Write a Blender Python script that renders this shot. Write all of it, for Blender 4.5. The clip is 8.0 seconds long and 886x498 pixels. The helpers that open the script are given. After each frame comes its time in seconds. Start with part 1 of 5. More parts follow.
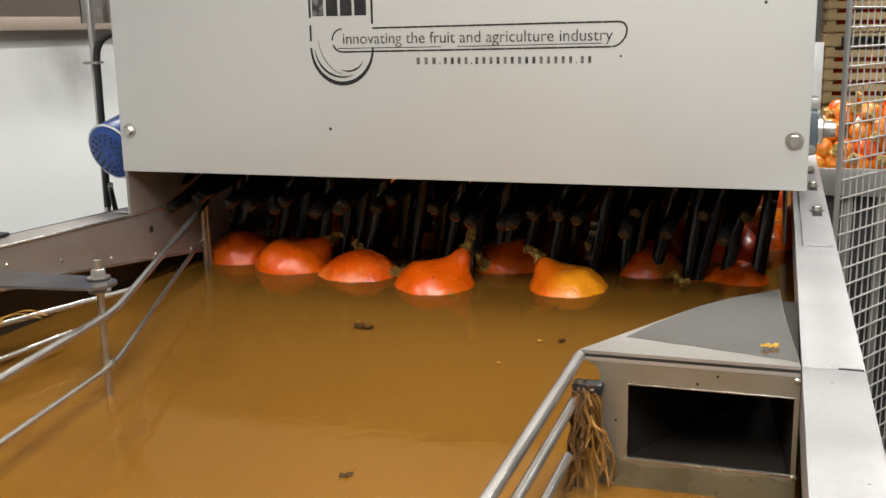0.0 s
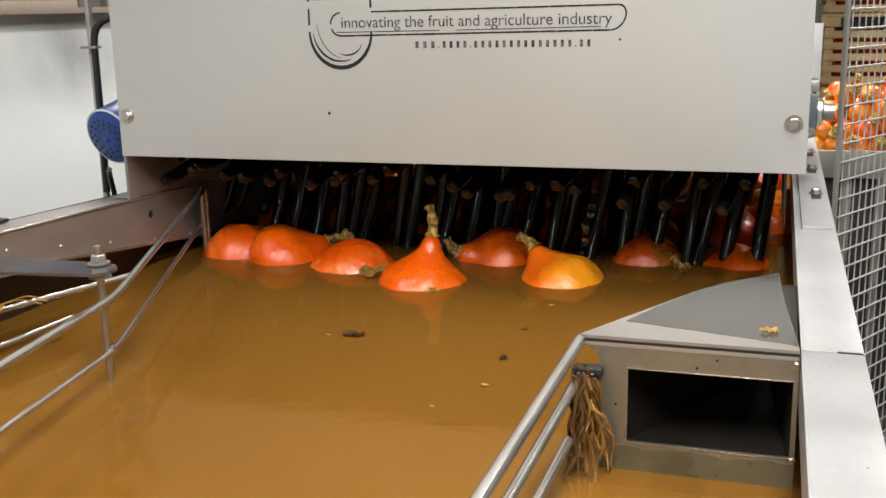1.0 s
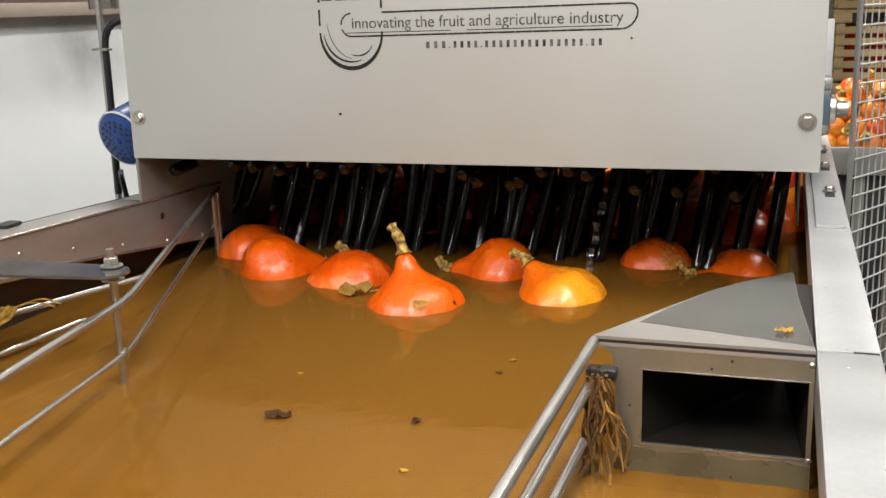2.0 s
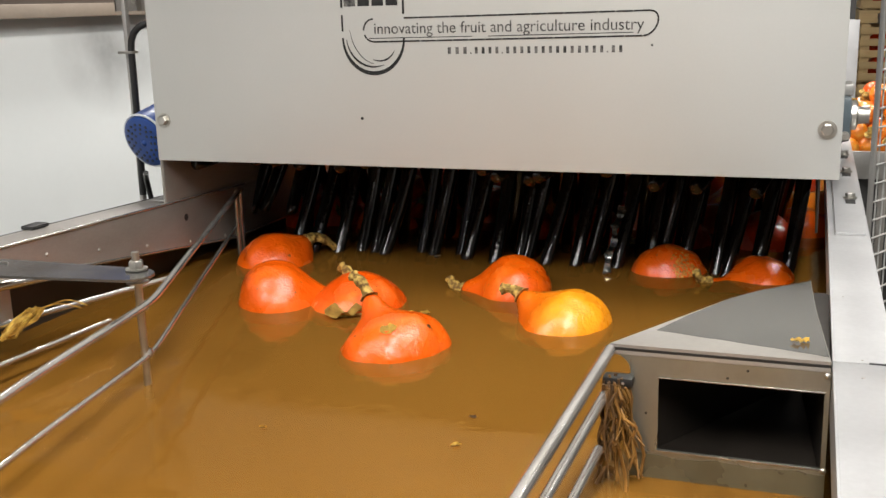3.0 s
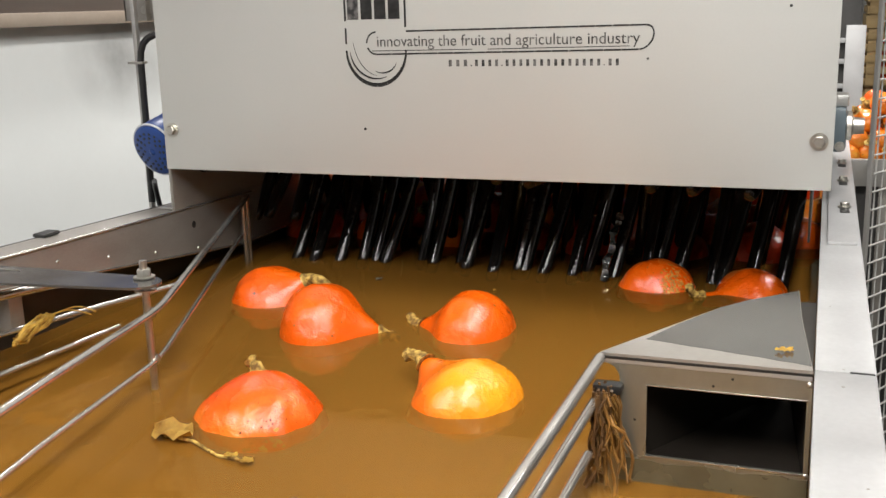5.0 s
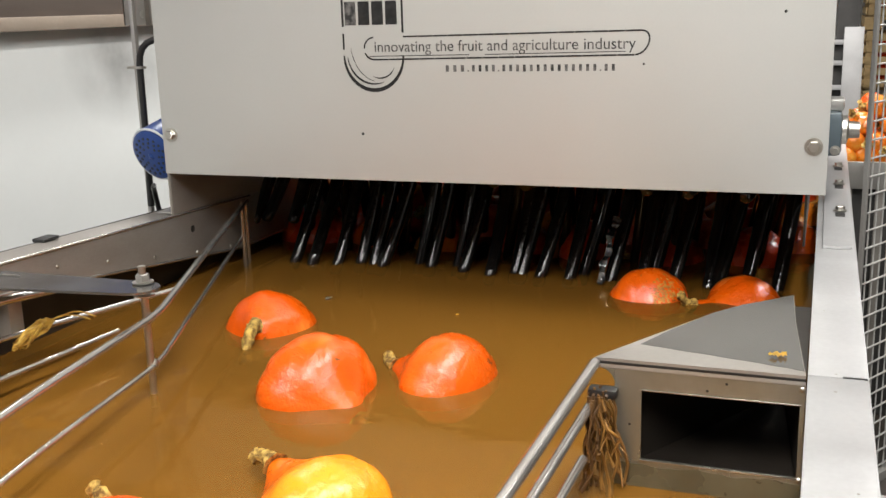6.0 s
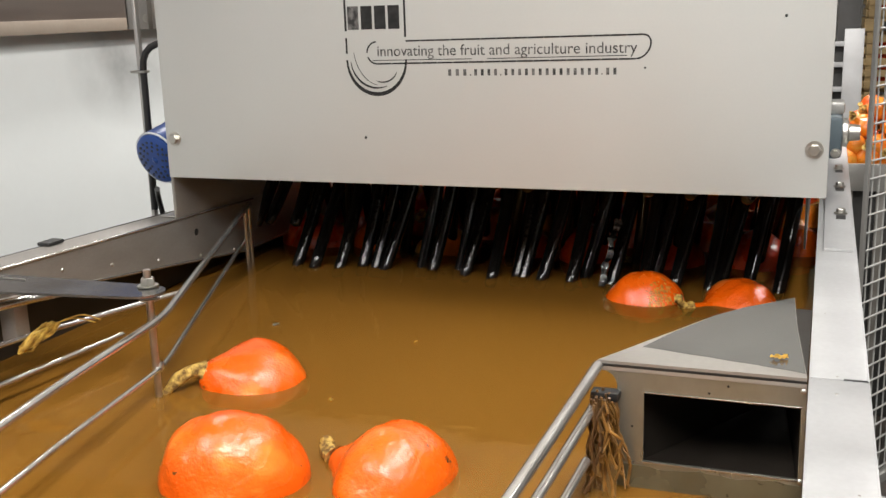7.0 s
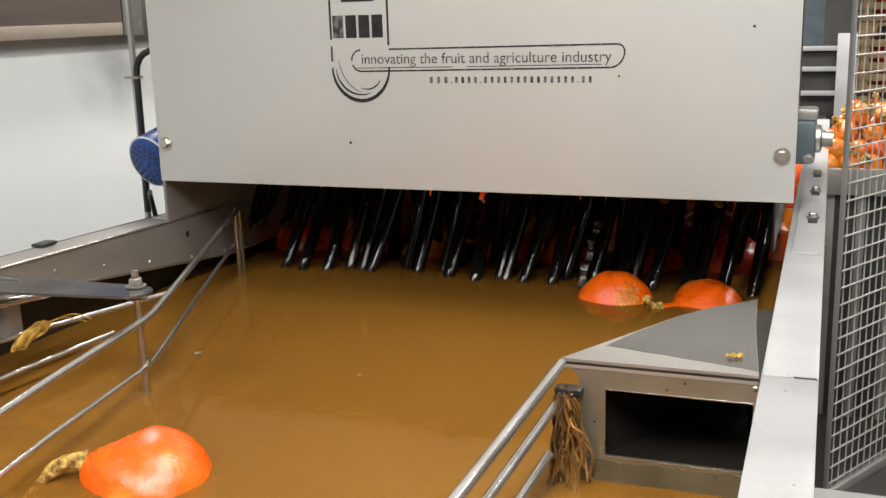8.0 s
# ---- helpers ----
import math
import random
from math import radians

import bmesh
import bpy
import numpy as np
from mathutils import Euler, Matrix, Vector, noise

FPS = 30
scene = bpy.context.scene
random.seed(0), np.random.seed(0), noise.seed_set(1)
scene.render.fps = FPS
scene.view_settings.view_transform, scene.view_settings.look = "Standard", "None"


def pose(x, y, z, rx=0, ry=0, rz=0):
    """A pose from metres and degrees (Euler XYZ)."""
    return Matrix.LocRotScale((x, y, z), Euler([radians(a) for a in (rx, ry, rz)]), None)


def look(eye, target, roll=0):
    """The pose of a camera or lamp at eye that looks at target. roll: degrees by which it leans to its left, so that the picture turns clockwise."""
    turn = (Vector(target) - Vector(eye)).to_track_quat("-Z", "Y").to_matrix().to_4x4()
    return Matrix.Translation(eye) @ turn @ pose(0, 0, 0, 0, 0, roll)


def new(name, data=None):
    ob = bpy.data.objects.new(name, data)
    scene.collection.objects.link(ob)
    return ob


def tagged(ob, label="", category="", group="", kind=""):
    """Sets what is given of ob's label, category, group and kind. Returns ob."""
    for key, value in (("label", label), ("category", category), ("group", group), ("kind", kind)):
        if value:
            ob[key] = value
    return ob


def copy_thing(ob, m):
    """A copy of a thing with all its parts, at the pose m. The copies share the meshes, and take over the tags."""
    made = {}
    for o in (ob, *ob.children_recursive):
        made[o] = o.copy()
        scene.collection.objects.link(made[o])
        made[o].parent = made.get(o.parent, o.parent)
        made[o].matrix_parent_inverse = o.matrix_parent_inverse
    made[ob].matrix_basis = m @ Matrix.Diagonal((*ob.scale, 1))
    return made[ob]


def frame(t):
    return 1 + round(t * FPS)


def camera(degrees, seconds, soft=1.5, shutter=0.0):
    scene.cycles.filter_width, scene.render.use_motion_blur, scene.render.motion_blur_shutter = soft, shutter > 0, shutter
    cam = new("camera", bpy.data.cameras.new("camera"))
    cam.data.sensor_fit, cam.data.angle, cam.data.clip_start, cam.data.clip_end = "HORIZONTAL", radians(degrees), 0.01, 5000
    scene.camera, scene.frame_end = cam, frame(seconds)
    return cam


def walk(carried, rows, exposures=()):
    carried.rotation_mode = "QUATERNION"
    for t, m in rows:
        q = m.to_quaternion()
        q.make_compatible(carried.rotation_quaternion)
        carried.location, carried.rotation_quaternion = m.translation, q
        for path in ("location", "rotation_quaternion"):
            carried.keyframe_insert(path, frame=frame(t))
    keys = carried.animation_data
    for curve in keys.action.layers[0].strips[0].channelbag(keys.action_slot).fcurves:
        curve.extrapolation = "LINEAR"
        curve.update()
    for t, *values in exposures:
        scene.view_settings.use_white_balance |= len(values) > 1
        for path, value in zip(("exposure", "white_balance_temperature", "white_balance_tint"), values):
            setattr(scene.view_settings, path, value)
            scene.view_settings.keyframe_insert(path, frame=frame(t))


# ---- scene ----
cam = camera(46.8, 8.0)
PATH = [
    (0, (0.613, -1.783, 1.258), (0.002, 0.073, 0.83), -1.1),
    (0.5, (0.613, -1.777, 1.259), (0.005, 0.074, 0.807), -1.2),
    (1, (0.612, -1.784, 1.262), (0.005, 0.065, 0.8), -1.3),
    (1.5, (0.607, -1.777, 1.261), (-0.006, 0.069, 0.798), -1.6),
    (3, (0.615, -1.792, 1.281), (-0.05, 0.035, 0.812), -1.6),
    (3.5, (0.622, -1.79, 1.287), (-0.061, 0.03, 0.818), -1.7),
    (4, (0.634, -1.81, 1.296), (-0.05, 0.01, 0.827), -1.8),
    (4.5, (0.64, -1.82, 1.299), (-0.044, 0.001, 0.833), -1.6),
    (6, (0.653, -1.828, 1.31), (-0.031, -0.007, 0.847), -1.7),
    (6.5, (0.652, -1.835, 1.314), (-0.031, -0.013, 0.853), -1.7),
    (7, (0.653, -1.838, 1.315), (-0.033, -0.016, 0.855), -1.8),
    (7.5, (0.678, -1.851, 1.321), (-0.011, -0.03, 0.863), -1.8),
    (8, (0.712, -1.877, 1.329), (0.021, -0.057, 0.872), -1.7),
]
walk(cam, [(t, look(eye, target, roll)) for t, eye, target, roll in PATH])

# ---- light ----
WATER = 0.718
world = bpy.data.worlds.new("hall_air")
scene.world = world
world.use_nodes = True
bg = world.node_tree.nodes["Background"]
bg.inputs["Color"].default_value = (0.9, 0.95, 1.0, 1)
bg.inputs["Strength"].default_value = 0.08
scene.view_settings.exposure = 0.0


def tube_light(x, y, z, power, length=1.5, along_y=True):
    lamp = bpy.data.lights.new("tube_light_glow", "AREA")
    lamp.shape, lamp.size, lamp.size_y, lamp.energy = "RECTANGLE", 0.30, length, power
    lamp.color = (1.0, 0.975, 0.94)
    ob = new("tube_light_glow", lamp)
    ob.matrix_basis = pose(x, y, z - 0.05, 0, 0, 0 if along_y else 90)
    return ob


LIGHTS = [(0.7, -2.6, 3.0, 104), (0.95, -0.75, 3.0, 52), (0.2, 2.6, 3.0, 110), (-1.5, 1.6, 3.2, 76), (2.6, -2.6, 2.9, 56), (2.2, 2.4, 3.3, 74), (-1.3, -2.6, 2.9, 64),
          (0.4, -7.0, 3.0, 38)]
for lx, ly, lz, lp in LIGHTS:
    tube_light(lx, ly, lz, lp)


# ---- materials ----
def material(name, color, rough=0.5, metal=0.0, second=None, scale=8.0, amount=0.5, rough_var=0.1, bump=0.0, bump_scale=60.0, stretch=(1, 1, 1), coat=0.0, specks=None, speck_scale=40.0, speck_cut=0.68, rand=0.0, spec=0.5, grit=0.15):
    """A principled surface with two scales of colour variation, roughness wear and fine relief."""
    m = bpy.data.materials.new(name)
    m.use_nodes = True
    n, l = m.node_tree.nodes, m.node_tree.links
    b = n["Principled BSDF"]
    b.inputs["Metallic"].default_value = metal
    b.inputs["Coat Weight"].default_value = coat
    b.inputs["Specular IOR Level"].default_value = spec
    tc = n.new("ShaderNodeTexCoord")
    mp = n.new("ShaderNodeMapping")
    mp.inputs["Scale"].default_value = stretch
    l.new(tc.outputs["Object"], mp.inputs["Vector"])
    big = n.new("ShaderNodeTexNoise")
    big.inputs["Scale"].default_value, big.inputs["Detail"].default_value = scale, 5
    fine = n.new("ShaderNodeTexNoise")
    fine.inputs["Scale"].default_value, fine.inputs["Detail"].default_value = bump_scale, 3
    l.new(mp.outputs["Vector"], big.inputs["Vector"])
    l.new(mp.outputs["Vector"], fine.inputs["Vector"])
    second = second or tuple(c * 0.75 for c in color)
    ramp = n.new("ShaderNodeValToRGB")
    ramp.color_ramp.elements[0].position, ramp.color_ramp.elements[1].position = 0.5 - amount * 0.5 + 0.05, 0.5 + amount * 0.5 - 0.05
    ramp.color_ramp.elements[0].color, ramp.color_ramp.elements[1].color = (*second, 1), (*color, 1)
    l.new(big.outputs["Fac"], ramp.inputs["Fac"])
    out = ramp.outputs["Color"]
    grain = n.new("ShaderNodeMix")
    grain.data_type, grain.blend_type = "RGBA", "MULTIPLY"
    grain.inputs["Factor"].default_value = grit
    l.new(out, grain.inputs["A"])
    l.new(fine.outputs["Fac"], grain.inputs["B"])
    gain = n.new("ShaderNodeBrightContrast")
    gain.inputs["Bright"].default_value = 0.0
    l.new(grain.outputs["Result"], gain.inputs["Color"])
    out = gain.outputs["Color"]
    if specks:
        sp = n.new("ShaderNodeTexNoise")
        sp.inputs["Scale"].default_value, sp.inputs["Detail"].default_value = speck_scale, 2
        l.new(tc.outputs["Object"], sp.inputs["Vector"])
        sr = n.new("ShaderNodeValToRGB")
        sr.color_ramp.elements[0].position, sr.color_ramp.elements[1].position = speck_cut, speck_cut + 0.03
        l.new(sp.outputs["Fac"], sr.inputs["Fac"])
        sm = n.new("ShaderNodeMix")
        sm.data_type = "RGBA"
        sm.inputs["B"].default_value = (*specks, 1)
        l.new(sr.outputs["Color"], sm.inputs["Factor"])
        l.new(out, sm.inputs["A"])
        out = sm.outputs["Result"]
    if rand:
        info = n.new("ShaderNodeObjectInfo")
        hs = n.new("ShaderNodeHueSaturation")
        rg = n.new("ShaderNodeMapRange")
        rg.inputs["To Min"].default_value, rg.inputs["To Max"].default_value = 1 - rand, 1 + rand
        l.new(info.outputs["Random"], rg.inputs["Value"])
        l.new(rg.outputs["Result"], hs.inputs["Value"])
        l.new(out, hs.inputs["Color"])
        out = hs.outputs["Color"]
    l.new(out, b.inputs["Base Color"])
    rr = n.new("ShaderNodeMapRange")
    rr.inputs["To Min"].default_value, rr.inputs["To Max"].default_value = max(0.02, rough - rough_var), min(1, rough + rough_var)
    l.new(big.outputs["Fac"], rr.inputs["Value"])
    l.new(rr.outputs["Result"], b.inputs["Roughness"])
    if bump:
        bp = n.new("ShaderNodeBump")
        bp.inputs["Strength"].default_value, bp.inputs["Distance"].default_value = bump, 0.002
        l.new(fine.outputs["Fac"], bp.inputs["Height"])
        l.new(bp.outputs["Normal"], b.inputs["Normal"])
    return m


def murk(name, color, second, clearness, rough, spec, ripple):
    """Silt-laden water: a share of the light passes on to the next depth."""
    m = material(name, color, rough, 0, second, 1.6, 0.5, 0.02, 0, 30, spec=spec, grit=0.05)
    n, l = m.node_tree.nodes, m.node_tree.links
    b = n["Principled BSDF"]
    b.inputs["IOR"].default_value = 1.33
    if ripple:
        tc = n.new("ShaderNodeTexCoord")
        rip = n.new("ShaderNodeTexNoise")
        rip.inputs["Scale"].default_value, rip.inputs["Detail"].default_value = 9.0, 3
        l.new(tc.outputs["Object"], rip.inputs["Vector"])
        bp = n.new("ShaderNodeBump")
        bp.inputs["Strength"].default_value, bp.inputs["Distance"].default_value = ripple, 0.01
        l.new(rip.outputs["Fac"], bp.inputs["Height"])
        l.new(bp.outputs["Normal"], b.inputs["Normal"])
    clear = n.new("ShaderNodeBsdfTransparent")
    clear.inputs["Color"].default_value = (1.0, 0.98, 0.94, 1)
    mix = n.new("ShaderNodeMixShader")
    mix.inputs["Fac"].default_value = clearness
    l.new(b.outputs["BSDF"], mix.inputs[1])
    l.new(clear.outputs["BSDF"], mix.inputs[2])
    out = mix.outputs["Shader"]
    if ripple:  # mirror-like sheen of the open surface
        fres = n.new("ShaderNodeFresnel")
        fres.inputs["IOR"].default_value = 1.33
        sheen = n.new("ShaderNodeBsdfGlossy")
        sheen.inputs["Roughness"].default_value = rough
        sheen.inputs["Color"].default_value = (0.72, 0.58, 0.38, 1)
        l.new(bp.outputs["Normal"], sheen.inputs["Normal"])
        l.new(bp.outputs["Normal"], fres.inputs["Normal"])
        top = n.new("ShaderNodeMixShader")
        l.new(fres.outputs["Fac"], top.inputs["Fac"])
        l.new(out, top.inputs[1])
        l.new(sheen.outputs["BSDF"], top.inputs[2])
        out = top.outputs["Shader"]
    l.new(out, n["Material Output"].inputs["Surface"])
    return m


M = {
    "panel": material("matt_stainless_sheet", (0.525, 0.529, 0.508), 0.42, 0.30, (0.462, 0.467, 0.445), 2.2, 0.8, 0.05, 0.0, 220, (1, 1, 1), grit=0.04),
    "steel": material("brushed_stainless", (0.55, 0.54, 0.515), 0.38, 0.65, (0.44, 0.43, 0.405), 3.5, 0.7, 0.10, 0.05, 160, (1, 1, 1)),
    "steel_dull": material("water_stained_stainless", (0.45, 0.43, 0.40), 0.42, 0.65, (0.32, 0.295, 0.26), 6, 0.8, 0.12, 0.06, 120, (1, 1, 2.5)),
    "wet_steel": material("wet_stainless", (0.26, 0.255, 0.24), 0.15, 0.75, (0.16, 0.155, 0.145), 14, 0.8, 0.12, 0.1, 60),
    "rim": material("worn_galvanised_rim", (0.58, 0.58, 0.58), 0.42, 0.5, (0.46, 0.46, 0.46), 9, 0.7, 0.1, 0.05, 140),
    "rail": material("polished_steel_tube", (0.66, 0.64, 0.61), 0.21, 0.85, (0.46, 0.43, 0.39), 14, 0.7, 0.08, 0.03, 120),
    "splash_steel": material("silt_splashed_stainless", (0.40, 0.40, 0.365), 0.28, 0.8, (0.27, 0.265, 0.21), 9, 0.8, 0.10, 0.06, 120, (1, 1, 0.6)),
    "olive_film": material("olive_silt_reflection", (0.20, 0.185, 0.125), 0.28, 0.5, (0.12, 0.105, 0.06), 14, 0.8, 0.1, 0.05, 80),
    "straw": material("wet_tan_fibre", (0.30, 0.15, 0.035), 0.35, 0.0, (0.07, 0.03, 0.008), 40, 0.5, 0.1, 0.4, 150, rand=0.3),
    "bolt": material("zinc_bolt", (0.6, 0.58, 0.53), 0.33, 0.95, (0.42, 0.4, 0.36), 40, 0.7, 0.1),
    "rubber": material("wet_black_rubber", (0.010, 0.009, 0.008), 0.055, 0.0, (0.006, 0.005, 0.005), 20, 0.6, 0.025, 0.30, 60, spec=0.48),
    "glint_strip": material("shiny_glint_film", (0.42, 0.41, 0.39), 0.14, 0.8, (0.05, 0.05, 0.05), 55, 0.3, 0.08, 0.5, 70),
    "black": material("black_plastic", (0.02, 0.02, 0.02), 0.4, 0.0),
    "ink": material("black_print", (0.012, 0.012, 0.012), 0.6, 0.0, (0.03, 0.03, 0.03), 60, 0.5, spec=0.2),
    "ink_worn": material("worn_black_print", (0.03, 0.03, 0.03), 0.6, 0.0, (0.16, 0.155, 0.15), 70, 0.3, spec=0.2),
    "ink_bar": material("faded_grey_print", (0.11, 0.108, 0.105), 0.5, 0.0, (0.26, 0.255, 0.25), 90, 0.4),
    "blue": material("blue_motor_enamel", (0.018, 0.066, 0.27), 0.35, 0.0, (0.012, 0.045, 0.19), 10, 0.6, 0.05, 0.05, 90),
    "white_enamel": material("white_ring_paint", (0.75, 0.78, 0.8), 0.35),
    "wall": material("white_wall_panel", (0.72, 0.74, 0.73), 0.5, 0.0, (0.64, 0.66, 0.65), 1.2, 0.7, 0.06, 0.0, 40, grit=0.03),
    "dark_beam": material("weathered_dark_beam", (0.13, 0.105, 0.09), 0.5, 0.3, (0.10, 0.08, 0.07), 4, 0.7, 0.1, 0.08, 60, (1, 1, 6)),
    "beam_lip": material("tan_beam_edge", (0.26, 0.21, 0.165), 0.5, 0.1, (0.3, 0.25, 0.2), 5),
    "floor": material("wet_concrete_floor", (0.075, 0.068, 0.06), 0.35, 0.0, (0.045, 0.04, 0.035), 2.2, 0.7, 0.15, 0.2, 50),
    "hall": material("hall_wall_panel", (0.55, 0.56, 0.55), 0.6, 0.0, (0.46, 0.47, 0.46), 1.0, 0.6),
    "ceiling": material("hall_ceiling", (0.5, 0.5, 0.5), 0.7, 0.0, (0.42, 0.42, 0.42), 1.0, 0.6),
    # Shade inside hood, box and tank is put into this dark colour.
    "inner": material("shade_dark_inner_sheet", (0.032, 0.026, 0.021), 0.4, 0.2, (0.016, 0.013, 0.010), 7, 0.7, 0.1, 0.1, 50),
    "silt": material("silty_water_body", (0.262, 0.119, 0.0185), 0.9, 0.0, (0.218, 0.097, 0.0148), 1.6, 0.5, spec=0.0),
    "stem": material("corky_stem", (0.64, 0.43, 0.115), 0.8, 0.0, (0.13, 0.068, 0.018), 90, 0.32, 0.1, 0.9, 150, specks=(0.09, 0.05, 0.02), speck_scale=110, speck_cut=0.68, spec=0.2),
    "cork": material("corky_scab", (0.82, 0.40, 0.08), 0.6, 0.0, (0.42, 0.15, 0.025), 90, 0.4, 0.1, 0.6, 150, spec=0.3),
    "leaf": material("dried_leaf", (0.68, 0.43, 0.10), 0.7, 0.0, (0.34, 0.17, 0.03), 50, 0.5, 0.1, 0.4, 150, spec=0.25),
    "root": material("wet_brown_root_fibre", (0.16, 0.085, 0.03), 0.4, 0.0, (0.045, 0.022, 0.010), 40, 0.6, 0.1, 0.4, 150, rand=0.25),
    "scar": material("dark_corky_scar", (0.085, 0.034, 0.012), 0.8, 0.0, (0.04, 0.016, 0.007), 90, 0.5, 0.1, 0.5, 150, spec=0.1),
    "gold_leaf": material("yellow_dried_stalk", (0.80, 0.53, 0.10), 0.55, 0.0, (0.34, 0.18, 0.03), 60, 0.4, 0.1, 0.4, 150, spec=0.3),
    "pale_chip": material("pale_grey_chip", (0.42, 0.41, 0.36), 0.5, 0.0, (0.28, 0.27, 0.22), 60),
    "wood": material("pale_crate_wood", (0.62, 0.45, 0.22), 0.6, 0.0, (0.50, 0.34, 0.15), 5, 0.7, 0.1, 0.15, 90, (1, 6, 6), rand=0.1),
    "mesh_wire": material("galvanised_wire", (0.74, 0.74, 0.72), 0.4, 0.5, (0.5, 0.5, 0.48), 20, 0.6),
    "grey_paint": material("grey_gearbox_paint", (0.12, 0.155, 0.175), 0.4, 0.1, (0.08, 0.105, 0.12), 12, 0.6),
    "dark_steel": material("dark_machine_frame", (0.075, 0.072, 0.07), 0.5, 0.4, (0.045, 0.045, 0.042), 6),
    "lamp_tube": material("lamp_tube", (0.9, 0.9, 0.9), 0.5),
    "water": murk("murky_water", (0.262, 0.119, 0.0185), (0.218, 0.097, 0.0148), 0.25, 0.07, 0.0, 0.16),
}


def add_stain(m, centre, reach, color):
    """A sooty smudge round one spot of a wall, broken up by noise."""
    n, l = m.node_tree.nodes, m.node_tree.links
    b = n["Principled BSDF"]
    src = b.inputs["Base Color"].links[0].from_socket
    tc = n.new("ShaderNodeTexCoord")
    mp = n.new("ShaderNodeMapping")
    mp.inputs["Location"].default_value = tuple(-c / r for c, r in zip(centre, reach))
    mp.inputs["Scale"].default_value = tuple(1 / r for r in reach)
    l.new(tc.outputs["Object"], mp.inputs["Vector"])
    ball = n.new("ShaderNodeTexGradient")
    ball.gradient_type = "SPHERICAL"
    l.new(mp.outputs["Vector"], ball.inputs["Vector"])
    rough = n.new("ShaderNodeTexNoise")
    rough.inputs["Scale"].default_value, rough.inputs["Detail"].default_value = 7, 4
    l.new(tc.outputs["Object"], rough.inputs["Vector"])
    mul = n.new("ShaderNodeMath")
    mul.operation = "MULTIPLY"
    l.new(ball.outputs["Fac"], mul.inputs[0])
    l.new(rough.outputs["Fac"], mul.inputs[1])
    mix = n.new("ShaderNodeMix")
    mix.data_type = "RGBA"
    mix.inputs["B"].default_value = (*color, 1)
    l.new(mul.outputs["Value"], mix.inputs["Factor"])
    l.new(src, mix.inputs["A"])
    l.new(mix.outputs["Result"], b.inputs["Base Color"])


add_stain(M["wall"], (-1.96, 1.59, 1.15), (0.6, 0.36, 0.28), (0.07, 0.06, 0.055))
tube_node = M["lamp_tube"].node_tree.nodes["Principled BSDF"]
tube_node.inputs["Emission Color"].default_value = (1, 0.96, 0.9, 1)
tube_node.inputs["Emission Strength"].default_value = 6.0


def pumpkin_skin(name, color, second, pale, cheek=None, toward=(1, 0, 0)):
    """Waxy ribbed skin with pale patches, and with a paler cheek on the side where it lay on the soil."""
    m = material(name, color, 0.27, 0.0, second, 9, 0.6, 0.10, 0.55, 210, specks=(0.16, 0.05, 0.012), speck_scale=75, speck_cut=0.715, spec=0.6)
    n, l = m.node_tree.nodes, m.node_tree.links
    b = n["Principled BSDF"]
    b.inputs["Coat Weight"].default_value, b.inputs["Coat Roughness"].default_value = 0.35, 0.24
    coords = n.new("ShaderNodeTexCoord")
    wrinkle = n.new("ShaderNodeTexNoise")
    wrinkle.inputs["Scale"].default_value, wrinkle.inputs["Detail"].default_value, wrinkle.inputs["Distortion"].default_value = 42, 4, 0.8
    l.new(coords.outputs["Object"], wrinkle.inputs["Vector"])
    dent = n.new("ShaderNodeBump")
    dent.inputs["Strength"].default_value, dent.inputs["Distance"].default_value = 0.55, 0.006
    l.new(wrinkle.outputs["Fac"], dent.inputs["Height"])
    l.new(b.inputs["Normal"].links[0].from_socket, dent.inputs["Normal"])
    l.new(dent.outputs["Normal"], b.inputs["Normal"])
    src = b.inputs["Base Color"].links[0].from_socket
    tc = n.new("ShaderNodeTexCoord")
    patch = n.new("ShaderNodeTexNoise")
    patch.inputs["Scale"].default_value, patch.inputs["Detail"].default_value = 11, 4
    l.new(tc.outputs["Object"], patch.inputs["Vector"])
    cut = n.new("ShaderNodeValToRGB")
    cut.color_ramp.elements[0].position, cut.color_ramp.elements[1].position = 0.60, 0.72
    l.new(patch.outputs["Fac"], cut.inputs["Fac"])
    mix = n.new("ShaderNodeMix")
    mix.data_type = "RGBA"
    mix.inputs["B"].default_value = (*pale, 1)
    l.new(cut.outputs["Color"], mix.inputs["Factor"])
    l.new(src, mix.inputs["A"])
    out = mix.outputs["Result"]
    if cheek:
        face = n.new("ShaderNodeVectorMath")
        face.operation = "DOT_PRODUCT"
        face.inputs[1].default_value = tuple(8.0 * c for c in toward)
        l.new(tc.outputs["Object"], face.inputs[0])
        edge = n.new("ShaderNodeMath")
        l.new(face.outputs["Value"], edge.inputs[0])
        l.new(patch.outputs["Fac"], edge.inputs[1])
        ramp = n.new("ShaderNodeValToRGB")
        ramp.color_ramp.elements[0].position, ramp.color_ramp.elements[1].position = 0.46, 1.0
        l.new(edge.outputs["Value"], ramp.inputs["Fac"])
        side = n.new("ShaderNodeMix")
        side.data_type = "RGBA"
        side.inputs["B"].default_value = (*cheek, 1)
        l.new(ramp.outputs["Color"], side.inputs["Factor"])
        l.new(out, side.inputs["A"])
        out = side.outputs["Result"]
    l.new(out, b.inputs["Base Color"])
    return m


